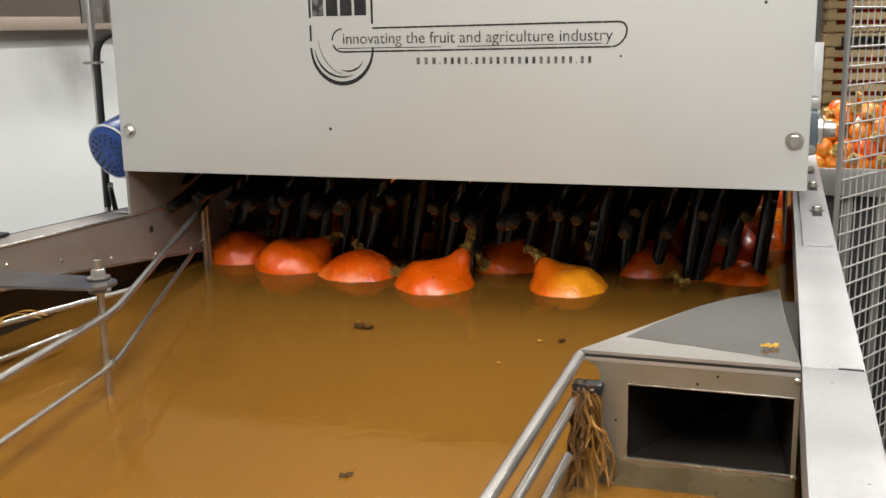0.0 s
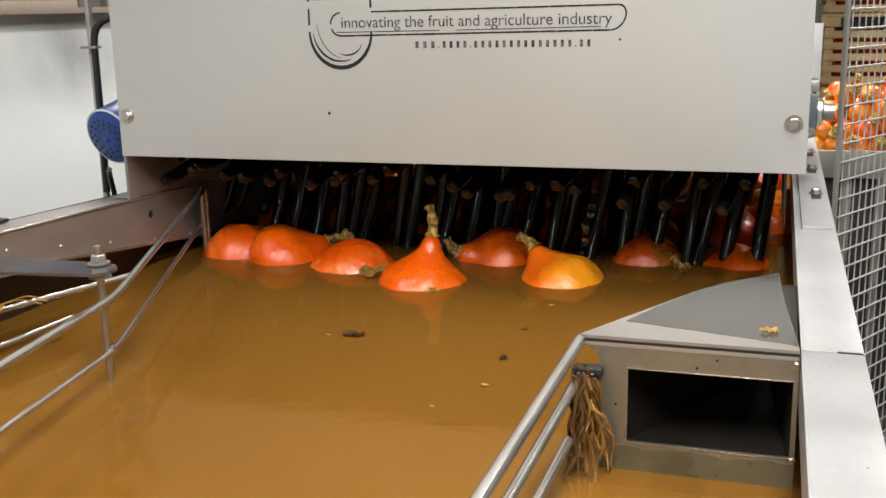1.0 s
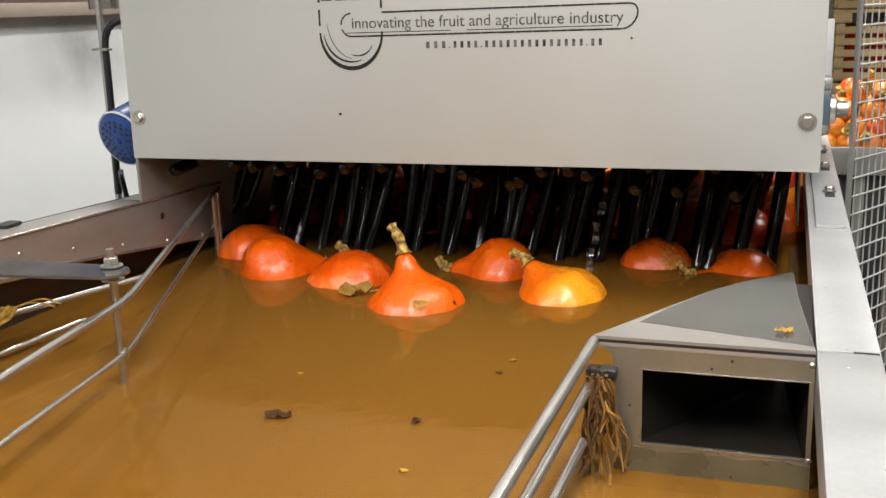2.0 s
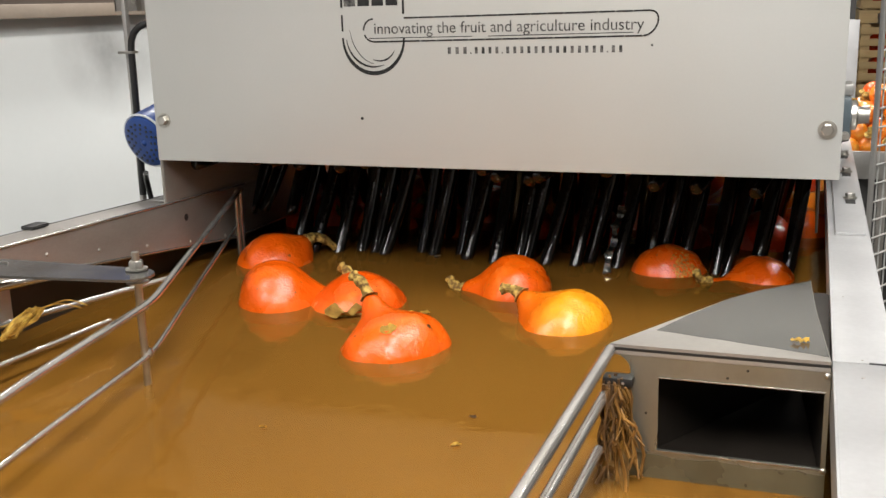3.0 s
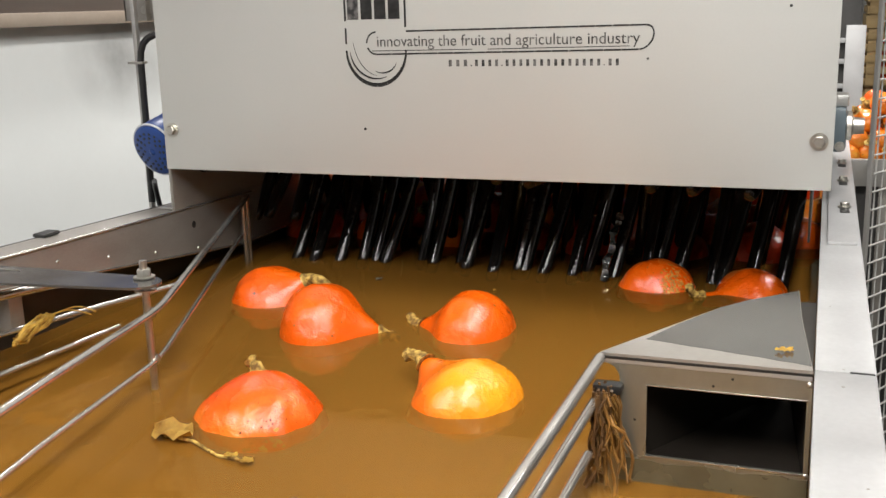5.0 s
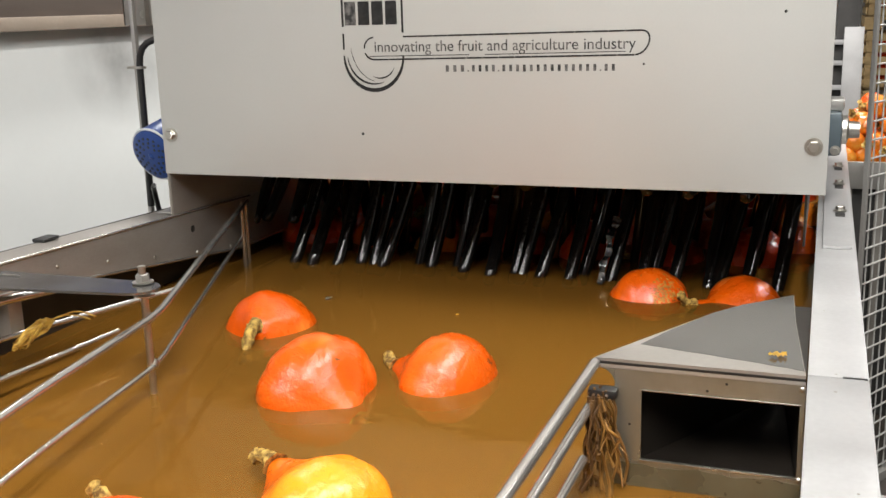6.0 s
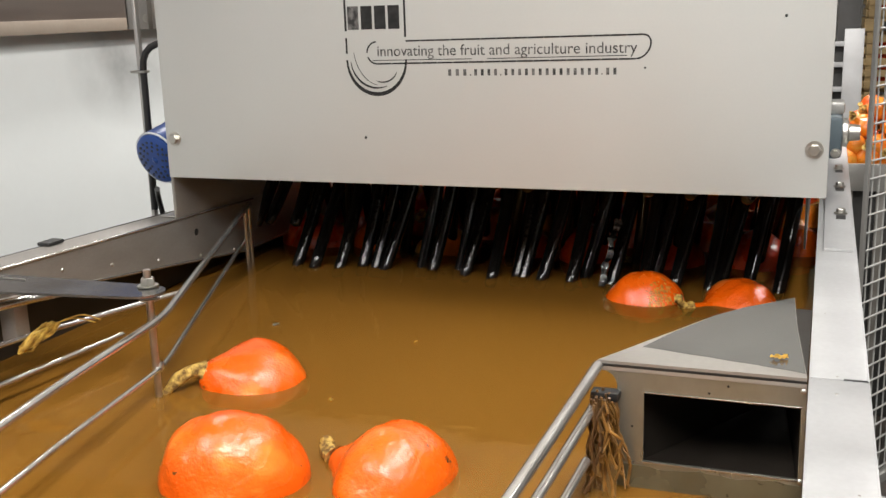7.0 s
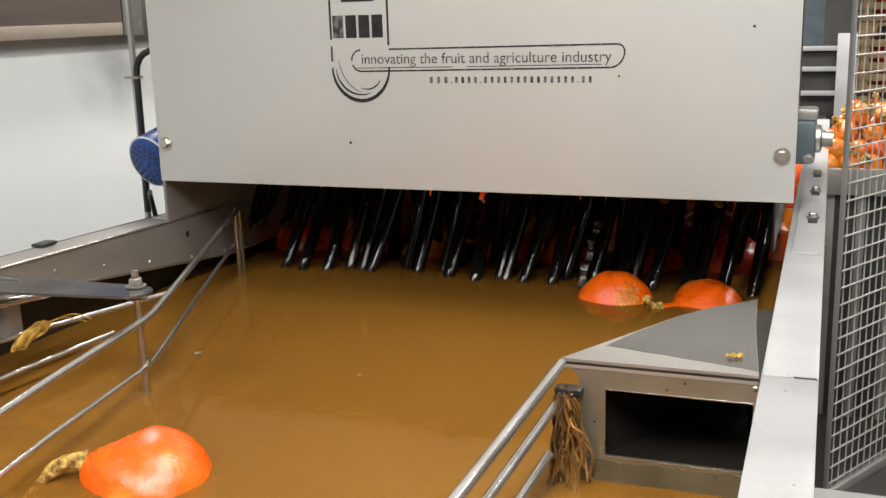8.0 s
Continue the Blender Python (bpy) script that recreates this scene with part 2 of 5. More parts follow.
SKIN = {
    "red": pumpkin_skin("orange_red_skin", (0.74, 0.060, 0.005), (0.62, 0.036, 0.004), (0.78, 0.13, 0.025)),
    "orange": pumpkin_skin("orange_skin", (0.90, 0.145, 0.003), (0.82, 0.092, 0.002), (0.91, 0.235, 0.03)),
    "yellow": pumpkin_skin("yellow_orange_skin", (0.92, 0.36, 0.02), (0.90, 0.18, 0.008), (0.94, 0.55, 0.10)),
    "two_tone": pumpkin_skin("orange_and_yellow_skin", (0.88, 0.20, 0.006), (0.86, 0.13, 0.004), (0.92, 0.30, 0.04), (0.94, 0.335, 0.012), (0.85, -0.1, -0.3)),
    "scuffed": pumpkin_skin("scuffed_orange_skin", (0.87, 0.118, 0.003), (0.79, 0.075, 0.002), (0.88, 0.24, 0.05), (0.88, 0.26, 0.03), (-0.35, -0.35, -0.75)),
}


# ---- mesh helpers ----
def part(name, bm, mat, parent=None, label="", smooth=True):
    me = bpy.data.meshes.new(name)
    bm.normal_update()
    bm.to_mesh(me)
    bm.free()
    me.materials.append(mat)
    if smooth:
        me.shade_smooth()
        me.set_sharp_from_angle(angle=radians(40))
    ob = new(name, me)
    if parent is not None:
        ob.parent = parent
    if label:
        ob["label"] = label
    return ob


def thing(name, label, category, group="", kind="", at=(0, 0, 0)):
    ob = new(name)
    ob.location = at
    ob.empty_display_size = 0.05
    return tagged(ob, label, category, group, kind)


def box(bm, x0, x1, y0, y1, z0, z1, bevel=0.0, m=None):
    """Add a box with softly bevelled edges."""
    made = bmesh.ops.create_cube(bm, size=1)
    vs = made["verts"]
    for v in vs:
        v.co = Vector((x0 + (v.co.x + 0.5) * (x1 - x0), y0 + (v.co.y + 0.5) * (y1 - y0), z0 + (v.co.z + 0.5) * (z1 - z0)))
    if bevel:
        es = list({e for v in vs for e in v.link_edges})
        r = bmesh.ops.bevel(bm, geom=es, offset=bevel, segments=2, affect="EDGES", profile=0.6)
        vs = list({v for f in r["faces"] for v in f.verts} | {v for v in vs if v.is_valid})
    if m is not None:
        bmesh.ops.transform(bm, matrix=m, verts=[v for v in vs if v.is_valid])
    return vs


def box_bm(*a, bevel=0.0015, m=None):
    bm = bmesh.new()
    box(bm, *a, bevel=bevel, m=m)
    return bm


def fillet(points, r=0.03, n=5):
    """Round the corners of a polyline."""
    pts = [Vector(p) for p in points]
    out = [pts[0]]
    for a, b, c in zip(pts, pts[1:], pts[2:]):
        d = min(r, (b - a).length * 0.45, (c - b).length * 0.45)
        p, q = b + (a - b).normalized() * d, b + (c - b).normalized() * d
        for k in range(n + 1):
            s = k / n
            out.append(p * (1 - s) ** 2 + b * 2 * s * (1 - s) + q * s * s)
    out.append(pts[-1])
    return out


def sweep(bm, pts, r, seg=12, cap=True):
    """A round tube along points; r is one radius or one for each point."""
    pts = [Vector(p) for p in pts]
    rs = r if isinstance(r, (list, tuple)) else [r] * len(pts)
    rings, side = [], None
    for i, p in enumerate(pts):
        d = (pts[min(i + 1, len(pts) - 1)] - pts[max(i - 1, 0)]).normalized()
        if side is None:
            side = d.orthogonal().normalized()
        side = (side - d * side.dot(d)).normalized()
        up = d.cross(side)
        rings.append([bm.verts.new(p + (side * math.cos(2 * math.pi * k / seg) + up * math.sin(2 * math.pi * k / seg)) * rs[i]) for k in range(seg)])
    for a, b in zip(rings, rings[1:]):
        for k in range(seg):
            bm.faces.new((a[k], a[(k + 1) % seg], b[(k + 1) % seg], b[k]))
    if cap:
        bm.faces.new(rings[0][::-1])
        bm.faces.new(rings[-1])
    return bm


def tube(name, pts, r, mat, parent=None, label="", seg=14):
    return part(name, sweep(bmesh.new(), pts, r, seg), mat, parent, label)


def lathe(bm, profile, seg=24, m=None):
    """Turn (radius, height) pairs round the z axis."""
    rings = []
    for r, z in profile:
        if r < 1e-5:
            rings.append([bm.verts.new((0, 0, z))])
        else:
            rings.append([bm.verts.new((r * math.cos(2 * math.pi * k / seg), r * math.sin(2 * math.pi * k / seg), z)) for k in range(seg)])
    for a, b in zip(rings, rings[1:]):
        for k in range(seg):
            j = (k + 1) % seg
            if len(a) == 1 and len(b) > 1:
                bm.faces.new((a[0], b[j], b[k]))
            elif len(b) == 1 and len(a) > 1:
                bm.faces.new((a[k], a[j], b[0]))
            elif len(a) > 1:
                bm.faces.new((a[k], a[j], b[j], b[k]))
    bmesh.ops.recalc_face_normals(bm, faces=bm.faces[:])
    if m is not None:
        bmesh.ops.transform(bm, matrix=m, verts=bm.verts[:])
    return bm


def prism(points, y0, y1, m=None):
    """A flat outline in x and z given thickness along y."""
    bm = bmesh.new()
    a = [bm.verts.new((x, y0, z)) for x, z in points]
    b = [bm.verts.new((x, y1, z)) for x, z in points]
    bm.faces.new(a)
    bm.faces.new(b[::-1])
    for i in range(len(a)):
        j = (i + 1) % len(a)
        bm.faces.new((a[j], a[i], b[i], b[j]))
    bmesh.ops.recalc_face_normals(bm, faces=bm.faces[:])
    if m is not None:
        bmesh.ops.transform(bm, matrix=m, verts=bm.verts[:])
    return bm


def plate_xy(points, z0, z1):
    bm = bmesh.new()
    a = [bm.verts.new((x, y, z0)) for x, y in points]
    b = [bm.verts.new((x, y, z1)) for x, y in points]
    bm.faces.new(a[::-1])
    bm.faces.new(b)
    for i in range(len(a)):
        j = (i + 1) % len(a)
        bm.faces.new((a[i], a[j], b[j], b[i]))
    bmesh.ops.recalc_face_normals(bm, faces=bm.faces[:])
    return bm


def hex_head(r, h, m):
    bm = bmesh.new()
    lathe(bm, [(0, 0), (r, 0), (r, h * 0.85), (r * 0.86, h), (0, h)], 6)
    washer = bmesh.new()
    lathe(washer, [(0, -0.002), (r * 1.45, -0.002), (r * 1.45, 0.0002), (0, 0.0002)], 20)
    tmp = bpy.data.meshes.new("tmp")
    washer.to_mesh(tmp)
    washer.free()
    bm.from_mesh(tmp)
    bpy.data.meshes.remove(tmp)
    bmesh.ops.transform(bm, matrix=m, verts=bm.verts[:])
    return bm


# ---- the hall ----
def hall():
    X0, X1, Y0, Y1, H = -1.96, 5.0, -11.5, 7.0, 3.5
    tagged(part("floor", box_bm(X0 - 0.2, X1 + 0.2, Y0 - 0.2, Y1 + 0.2, -0.2, 0, bevel=0), M["floor"], smooth=False), "wet grey concrete factory floor", "floor", kind="structure")
    tagged(part("wall_west", box_bm(X0 - 0.12, X0, Y0, Y1, 0, H, bevel=0), M["wall"], smooth=False), "smooth white insulated wall panels", "wall", kind="structure")
    tagged(part("wall_east", box_bm(X1, X1 + 0.12, Y0, Y1, 0, H, bevel=0), M["hall"], smooth=False), "pale grey factory wall panels", "wall", kind="structure")
    tagged(part("wall_north", box_bm(X0 - 0.12, X1 + 0.12, Y1, Y1 + 0.12, 0, H, bevel=0), M["hall"], smooth=False), "pale grey factory wall panels", "wall", kind="structure")
    tagged(part("wall_south", box_bm(X0 - 0.12, X1 + 0.12, Y0 - 0.12, Y0, 0, H, bevel=0), M["hall"], smooth=False), "pale grey factory wall panels", "wall", kind="structure")
    tagged(part("ceiling", box_bm(X0 - 0.12, X1 + 0.12, Y0 - 0.12, Y1 + 0.12, H, H + 0.15, bevel=0), M["ceiling"], smooth=False), "plain grey factory ceiling", "ceiling", kind="structure")
    for lx, ly, lz, lp in LIGHTS:
        f = thing("tube_light", "white twin fluorescent tube light under the ceiling", "lamp", "ceiling lights", at=(lx, ly, lz))
        part("housing", box_bm(-0.09, 0.09, -0.78, 0.78, 0.0, 0.06), M["white_enamel"], f)
        for sx in (-0.045, 0.045):
            tube("tube", [(sx, -0.74, -0.015), (sx, 0.74, -0.015)], 0.013, M["lamp_tube"], f)
        part("hanger", box_bm(-0.01, 0.01, -0.01, 0.01, 0.058, 3.5 - lz + 0.01, bevel=0), M["bolt"], f)


hall()


# ---- the washing tank ----
RIM_R = 0.876
Y_NEAR, Y_FAR = -2.7, 2.3
TANK_L, TANK_R = -0.721, 0.708  # inner faces of the tank's long walls


def rim_left(y):
    """Height of the wall-side rim, which falls a little towards the hood."""
    return 0.886 - 0.036 * (min(y, 0.45) + 0.02)


def wash_tank():
    t = thing("wash_tank", "long stainless steel washing tank filled with brown water", "tank")
    side = bmesh.new()
    box(side, TANK_R, TANK_R + 0.006, Y_NEAR, Y_FAR, 0.15, RIM_R - 0.004, 0.001)
    part("side_wall", side, M["steel_dull"], t)
    # Wall-side tank wall painted dark, as shade below the skirt.
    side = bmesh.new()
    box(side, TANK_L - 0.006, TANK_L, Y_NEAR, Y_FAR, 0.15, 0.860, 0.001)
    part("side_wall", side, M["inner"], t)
    for y in (Y_NEAR, Y_FAR):
        part("end_wall", box_bm(TANK_L, TANK_R, y, y + 0.006, 0.15, 0.86), M["steel_dull"], t)
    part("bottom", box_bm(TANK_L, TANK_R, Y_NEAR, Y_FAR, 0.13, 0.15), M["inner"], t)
    for x in (-0.7, 0.67):
        for y in (-2.4, -0.9, 0.7, 2.1):
            part("leg", box_bm(x - 0.03, x + 0.03, y - 0.03, y + 0.03, 0, 0.135), M["steel_dull"], t)
    # right rim: two lengths of folded sheet that butt at a seam
    for y0, y1 in ((Y_NEAR, -0.621), (-0.619, Y_FAR)):
        bm = bmesh.new()
        box(bm, 0.654, 0.716, y0, y1, RIM_R - 0.004, RIM_R, 0.0012)
        box(bm, 0.6515, 0.6545, y0, y1, RIM_R - 0.06, RIM_R - 0.0005, 0.001)
        box(bm, 0.7155, 0.7185, y0, y1, RIM_R - 0.05, RIM_R - 0.0005, 0.001)
        part("rim", bm, M["rim"], t, "worn pale galvanised rim")
    for x, y, r in ((0.683, -0.610, 0.0018), (0.682, -0.668, 0.0022), (0.668, -0.35, 0.0012), (0.700, -0.92, 0.0016)):
        part("spot", lathe(bmesh.new(), [(0, 0.0006), (r * 0.8, 0.0004), (r, 0)], 9, pose(x, y, RIM_R)), M["steel_dull"], t, "dull spot")
    part("side_shelf", box_bm(0.719, 1.05, -0.62, -0.335, 0.565, 0.60), M["rim"], t)
    part("seam_gap", box_bm(0.690, 0.7165, -0.6215, -0.6185, RIM_R - 0.001, RIM_R + 0.0012, bevel=0), M["black"], t)
    # clamped cover strip with slotted fixings on the right rim
    strip = part("cover_strip", box_bm(0.663, 0.712, 0.035, 1.0, RIM_R + 0.0005, RIM_R + 0.006), M["rim"], t)
    for y in (0.345, 0.665, 0.93):
        part("slot", box_bm(0.685, 0.703, y - 0.050, y - 0.012, RIM_R + 0.0055, RIM_R + 0.0068, bevel=0), M["black"], strip)
        part("bolt", hex_head(0.009, 0.008, pose(0.694, y + 0.002, RIM_R + 0.010)), M["bolt"], strip)
    # left rim and skirt
    stations = (Y_NEAR, -0.9, 0.45, Y_FAR)
    bm = bmesh.new()
    loops = [[bm.verts.new((x, y, rim_left(y) + dz)) for x, dz in ((-0.725, 0), (-0.655, 0), (-0.655, -0.004), (-0.725, -0.004))] for y in stations]
    for a, b in zip(loops, loops[1:]):
        for k in range(4):
            bm.faces.new((a[k], a[(k + 1) % 4], b[(k + 1) % 4], b[k]))
    bm.faces.new(loops[0])
    bm.faces.new(loops[-1][::-1])
    bmesh.ops.recalc_face_normals(bm, faces=bm.faces[:])
    part("rim", bm, M["steel_dull"], t, smooth=False)
    tube("outer_bead", [(-0.725, y, rim_left(y) - 0.001) for y in stations], 0.0024, M["dark_steel"], t, "dark outer edge of the rim", seg=8)
    def lip(y):
        return max(0.752, 0.803 - 0.1235 * (y + 0.15))
    edge = [(-0.86, lip(-0.86)), (0.27, lip(0.27)), (Y_FAR, 0.752)]
    bm = bmesh.new()
    outline = [(-0.86, rim_left(-0.86) - 0.003), (0.45, rim_left(0.45) - 0.003), (Y_FAR, rim_left(0.45) - 0.003)] + edge[::-1]
    rows = [[bm.verts.new((x, y, z)) for y, z in outline] for x in (-0.655, -0.658)]
    bm.faces.new(rows[0])
    bm.faces.new(rows[1][::-1])
    for k in range(len(outline)):
        j = (k + 1) % len(outline)
        bm.faces.new((rows[0][k], rows[0][j], rows[1][j], rows[1][k]))
    bmesh.ops.recalc_face_normals(bm, faces=bm.faces[:])
    part("skirt", bm, M["steel_dull"], t, "water-stained inner skirt sheet", smooth=False)
    tube("skirt_lip", [(-0.657, y, z) for y, z in edge], 0.0035, M["rail"], t)
    tube("rim_edge", [(-0.6545, y, rim_left(y) - 0.002) for y in (Y_NEAR, -0.9, 0.32)], 0.0026, M["rail"], t, "bright inner edge of the rim", seg=8)
    # Dark sheet standing for the shaded recess under the lip.
    part("recess_shade", box_bm(TANK_L + 0.0005, TANK_L + 0.004, Y_NEAR + 0.01, Y_FAR - 0.01, 0.60, 0.860), M["inner"], t)
    for y, z in ((-0.510, 0.880), (-0.365, 0.863), (-0.224, 0.838), (-0.075, 0.811), (0.080, 0.785), (0.22, 0.767)):
        part("rivet", lathe(bmesh.new(), [(0, 0.0035), (0.003, 0.0025), (0.0045, 0)], 10, pose(-0.655, y, z, 0, 90, 0)), M["bolt"], t)
    part("knot_mark", lathe(bmesh.new(), [(0, 0.0015), (0.006, 0.001), (0.008, 0)], 12, pose(-0.655, 0.071, 0.841, 0, 90, 0)), M["black"], t)
    return t


wash_tank()


def water():
    bm = bmesh.new()
    bm.faces.new([bm.verts.new(p) for p in ((TANK_L + 0.001, Y_NEAR + 0.007, 0), (TANK_R - 0.001, Y_NEAR + 0.007, 0), (TANK_R - 0.001, Y_FAR - 0.001, 0), (TANK_L + 0.001, Y_FAR - 0.001, 0))])
    w = part("water", bm, M["water"])
    w.location.z = WATER
    tagged(w, "murky brown wash water with faint ripples", "water", kind="structure")
    s = part("water_depth", box_bm(TANK_L + 0.001, TANK_R - 0.001, Y_NEAR + 0.007, Y_FAR - 0.001, 0.16, WATER - 0.022, bevel=0), M["silt"], smooth=False)
    tagged(s, "thick brown silt-laden water below the surface", "water", kind="structure")


water()


# ---- the hood with its front panel ----
def letters(text, x0, x1, z, y, size, mat, parent, name="lettering"):
    cu = bpy.data.curves.new("lettering", "FONT")
    cu.body, cu.size, cu.extrude, cu.offset = text, size, 0.0003, 0.0
    ob = new("tmp_text", cu)
    dep = bpy.context.evaluated_depsgraph_get()
    me = bpy.data.meshes.new_from_object(ob.evaluated_get(dep))
    bpy.data.objects.remove(ob)
    xs = [v.co.x for v in me.vertices]
    k = (x1 - x0) / (max(xs) - min(xs))
    lo = min(xs)
    for v in me.vertices:
        v.co = Vector((x0 + (v.co.x - lo) * k, y - v.co.z, z + v.co.y * 1.0))
    me.materials.clear()
    me.materials.append(mat)
    o = new(name, me)
    o.parent = parent
    return o


def strip_outline(bm, pts, w, y, closed=False):
    """A thin printed line along points in the panel's plane."""
    n = len(pts)
    for i in range(n if closed else n - 1):
        a, b = Vector((pts[i][0], pts[i][1])), Vector((pts[(i + 1) % n][0], pts[(i + 1) % n][1]))
        d = b - a
        if d.length < 1e-6:
            continue
        s = Vector((-d.y, d.x)).normalized() * w * 0.5
        q = [a + s, b + s, b - s, a - s]
        bm.faces.new([bm.verts.new((p.x, y, p.y)) for p in q])


def hood():
    h = thing("machine_hood", "matt stainless hood over the tank with printed front panel", "machine")
    bm = bmesh.new()
    box(bm, -0.661, 0.663, 0.0, 0.003, 0.977, 1.72, 0.001)
    box(bm, -0.661, 0.663, 0.003, 0.022, 0.977, 0.980, 0.0008)
    front = part("front_panel", bm, M["panel"], h, "large matt stainless front panel")
    part("side_panel", box_bm(-0.661, -0.657, 0.003, 1.28, 0.868, 1.72), M["steel_dull"], h)
    # Right side coloured dark for the hood's shaded inside.
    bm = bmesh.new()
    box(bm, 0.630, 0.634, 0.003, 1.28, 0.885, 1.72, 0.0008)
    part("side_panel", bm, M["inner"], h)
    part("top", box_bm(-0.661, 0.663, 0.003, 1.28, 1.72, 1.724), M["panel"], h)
    # Unseen back plate, added to keep light off the pumpkins inside.
    part("shade_back", box_bm(-0.657, 0.630, 1.26, 1.264, 0.815, 1.72), M["inner"], h)
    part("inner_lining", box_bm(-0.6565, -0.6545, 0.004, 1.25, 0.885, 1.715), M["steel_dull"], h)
    # Shade behind the front panel, painted by the dark sheet.
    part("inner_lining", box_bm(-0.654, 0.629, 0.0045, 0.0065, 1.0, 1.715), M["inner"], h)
    part("foot_flange", box_bm(-0.695, -0.6575, 0.0, 0.05, 0.8885, 0.8915), M["steel"], h)
    for x in (-0.64, 0.64):
        part("bolt", hex_head(0.0105, 0.008, pose(x, -0.002, 1.06, 90, 0, 0)), M["bolt"], front)
    part("rivet", lathe(bmesh.new(), [(0, 0.002), (0.0022, 0.001), (0.003, 0)], 10, pose(-0.194, 0, 1.069, 90, 0, 0)), M["ink"], front)
    part("rivet", lathe(bmesh.new(), [(0, 0.002), (0.0016, 0.001), (0.0022, 0)], 10, pose(0.352, 0, 1.200, 90, 0, 0)), M["ink_worn"], front)
    part("rivet", lathe(bmesh.new(), [(0, 0.002), (0.002, 0.001), (0.0026, 0)], 10, pose(0.585, 0, 1.284, 90, 0, 0)), M["ink"], front)
    Y = -0.0006
    # slogan inside a long rounded lozenge
    letters("innovating the fruit and agriculture industry", -0.161, 0.338, 1.2265, Y, 0.029, M["ink_worn"], front)
    bm = bmesh.new()
    arcs = []
    for k in range(9):
        a = math.pi * (0.5 + k / 8)
        arcs.append((-0.163 + 0.020 * math.cos(a), 1.233 + 0.021 * math.sin(a)))
    for k in range(9):
        a = math.pi * (-0.5 + k / 8)
        arcs.append((0.343 + 0.018 * math.cos(a) + 0.006 * math.sin(a), 1.237 + 0.021 * math.sin(a)))
    gaps = random.Random(4)
    dense = []
    for (ax, az), (bx, bz) in zip(arcs, arcs[1:] + arcs[:1]):
        n = max(1, int(math.hypot(bx - ax, bz - az) / 0.03))
        for k in range(n):
            dense.append((ax + (bx - ax) * k / n, az + (bz - az) * k / n))
    for a, b in zip(dense, dense[1:] + dense[:1]):
        if gaps.random() > 0.07:
            strip_outline(bm, [a, (a[0] + (b[0] - a[0]) * 0.96, a[1] + (b[1] - a[1]) * 0.96)], 0.0030, Y)
    strip_outline(bm, [(-0.172, 1.2185), (0.03, 1.2195)], 0.0014, Y)
    strip_outline(bm, [(0.06, 1.2195), (0.32, 1.222)], 0.0014, Y)
    part("lozenge_line", bm, M["ink"], front, smooth=False)
    # shield outline
    bm = bmesh.new()
    left, right, base = -0.226, -0.102, 1.154
    strip_outline(bm, [(left, 1.352), (left, 1.275)], 0.0045, Y)
    strip_outline(bm, [(left, 1.262), (left, 1.232)], 0.0038, Y)
    strip_outline(bm, [(right, 1.352), (right, 1.262)], 0.0042, Y)
    cx, rx = (left + right) / 2, (right - left) / 2
    def arc(k0, k1, sx, sz, z0, w0, w1, n=18, dx=0.0):
        for k in range(n):
            s = (k + 0.5) / n
            a0, a1 = k0 + (k1 - k0) * k / n, k0 + (k1 - k0) * (k + 1) / n
            w = w0 + (w1 - w0) * math.sin(math.pi * s)
            strip_outline(bm, [(cx + dx + sx * math.cos(a0), z0 + sz * math.sin(a0)), (cx + dx + sx * math.cos(a1), z0 + sz * math.sin(a1))], w, Y)
    arc(math.pi, 2 * math.pi, rx, 0.066, 1.220, 0.0035, 0.0078)
    arc(math.pi * 1.03, math.pi * 1.62, rx * 0.88, 0.056, 1.222, 0.0012, 0.0040)
    arc(math.pi * 1.05, math.pi * 1.45, rx * 0.9, 0.075, 1.246, 0.0008, 0.0016, dx=0.008)
    arc(math.pi * 1.35, math.pi * 1.9, rx * 0.5, 0.028, 1.205, 0.0008, 0.0030, dx=0.012)
    strip_outline(bm, [(-0.200, 1.352), (-0.130, 1.352)], 0.010, Y)
    part("shield_mark", bm, M["ink"], front, smooth=False)
    # brand word as four plain blocks, web address as rows of small plain bars
    for k in range(4):
        x = -0.2215 + k * 0.0283
        bm = bmesh.new()
        strip_outline(bm, [(x + 0.012, 1.2775), (x + 0.012, 1.3215)], 0.0235, Y)
        part("print_block", bm, M["ink"] if k else M["ink_worn"], front, smooth=False)
    x = -0.020
    for count in (3, 4, 14, 2):
        bm = bmesh.new()
        for k in range(count):
            w = 0.0150 if count == 3 else 0.0130
            strip_outline(bm, [(x + w * 0.4, 1.1885), (x + w * 0.4, 1.2005)], w * 0.42, Y)
            x += w
        part("print_bar", bm, M["ink_worn"], front, smooth=False)
        if count != 2:
            bm = bmesh.new()
            strip_outline(bm, [(x + 0.0022, 1.1885), (x + 0.0022, 1.1910)], 0.0025, Y)
            part("print_bar", bm, M["ink_worn"], front, smooth=False)
            x += 0.0072
    return h


hood()


# ---- rotor with rubber fingers ----
AXIS_Y, AXIS_Z, REACH = 0.44, 1.037, 0.388


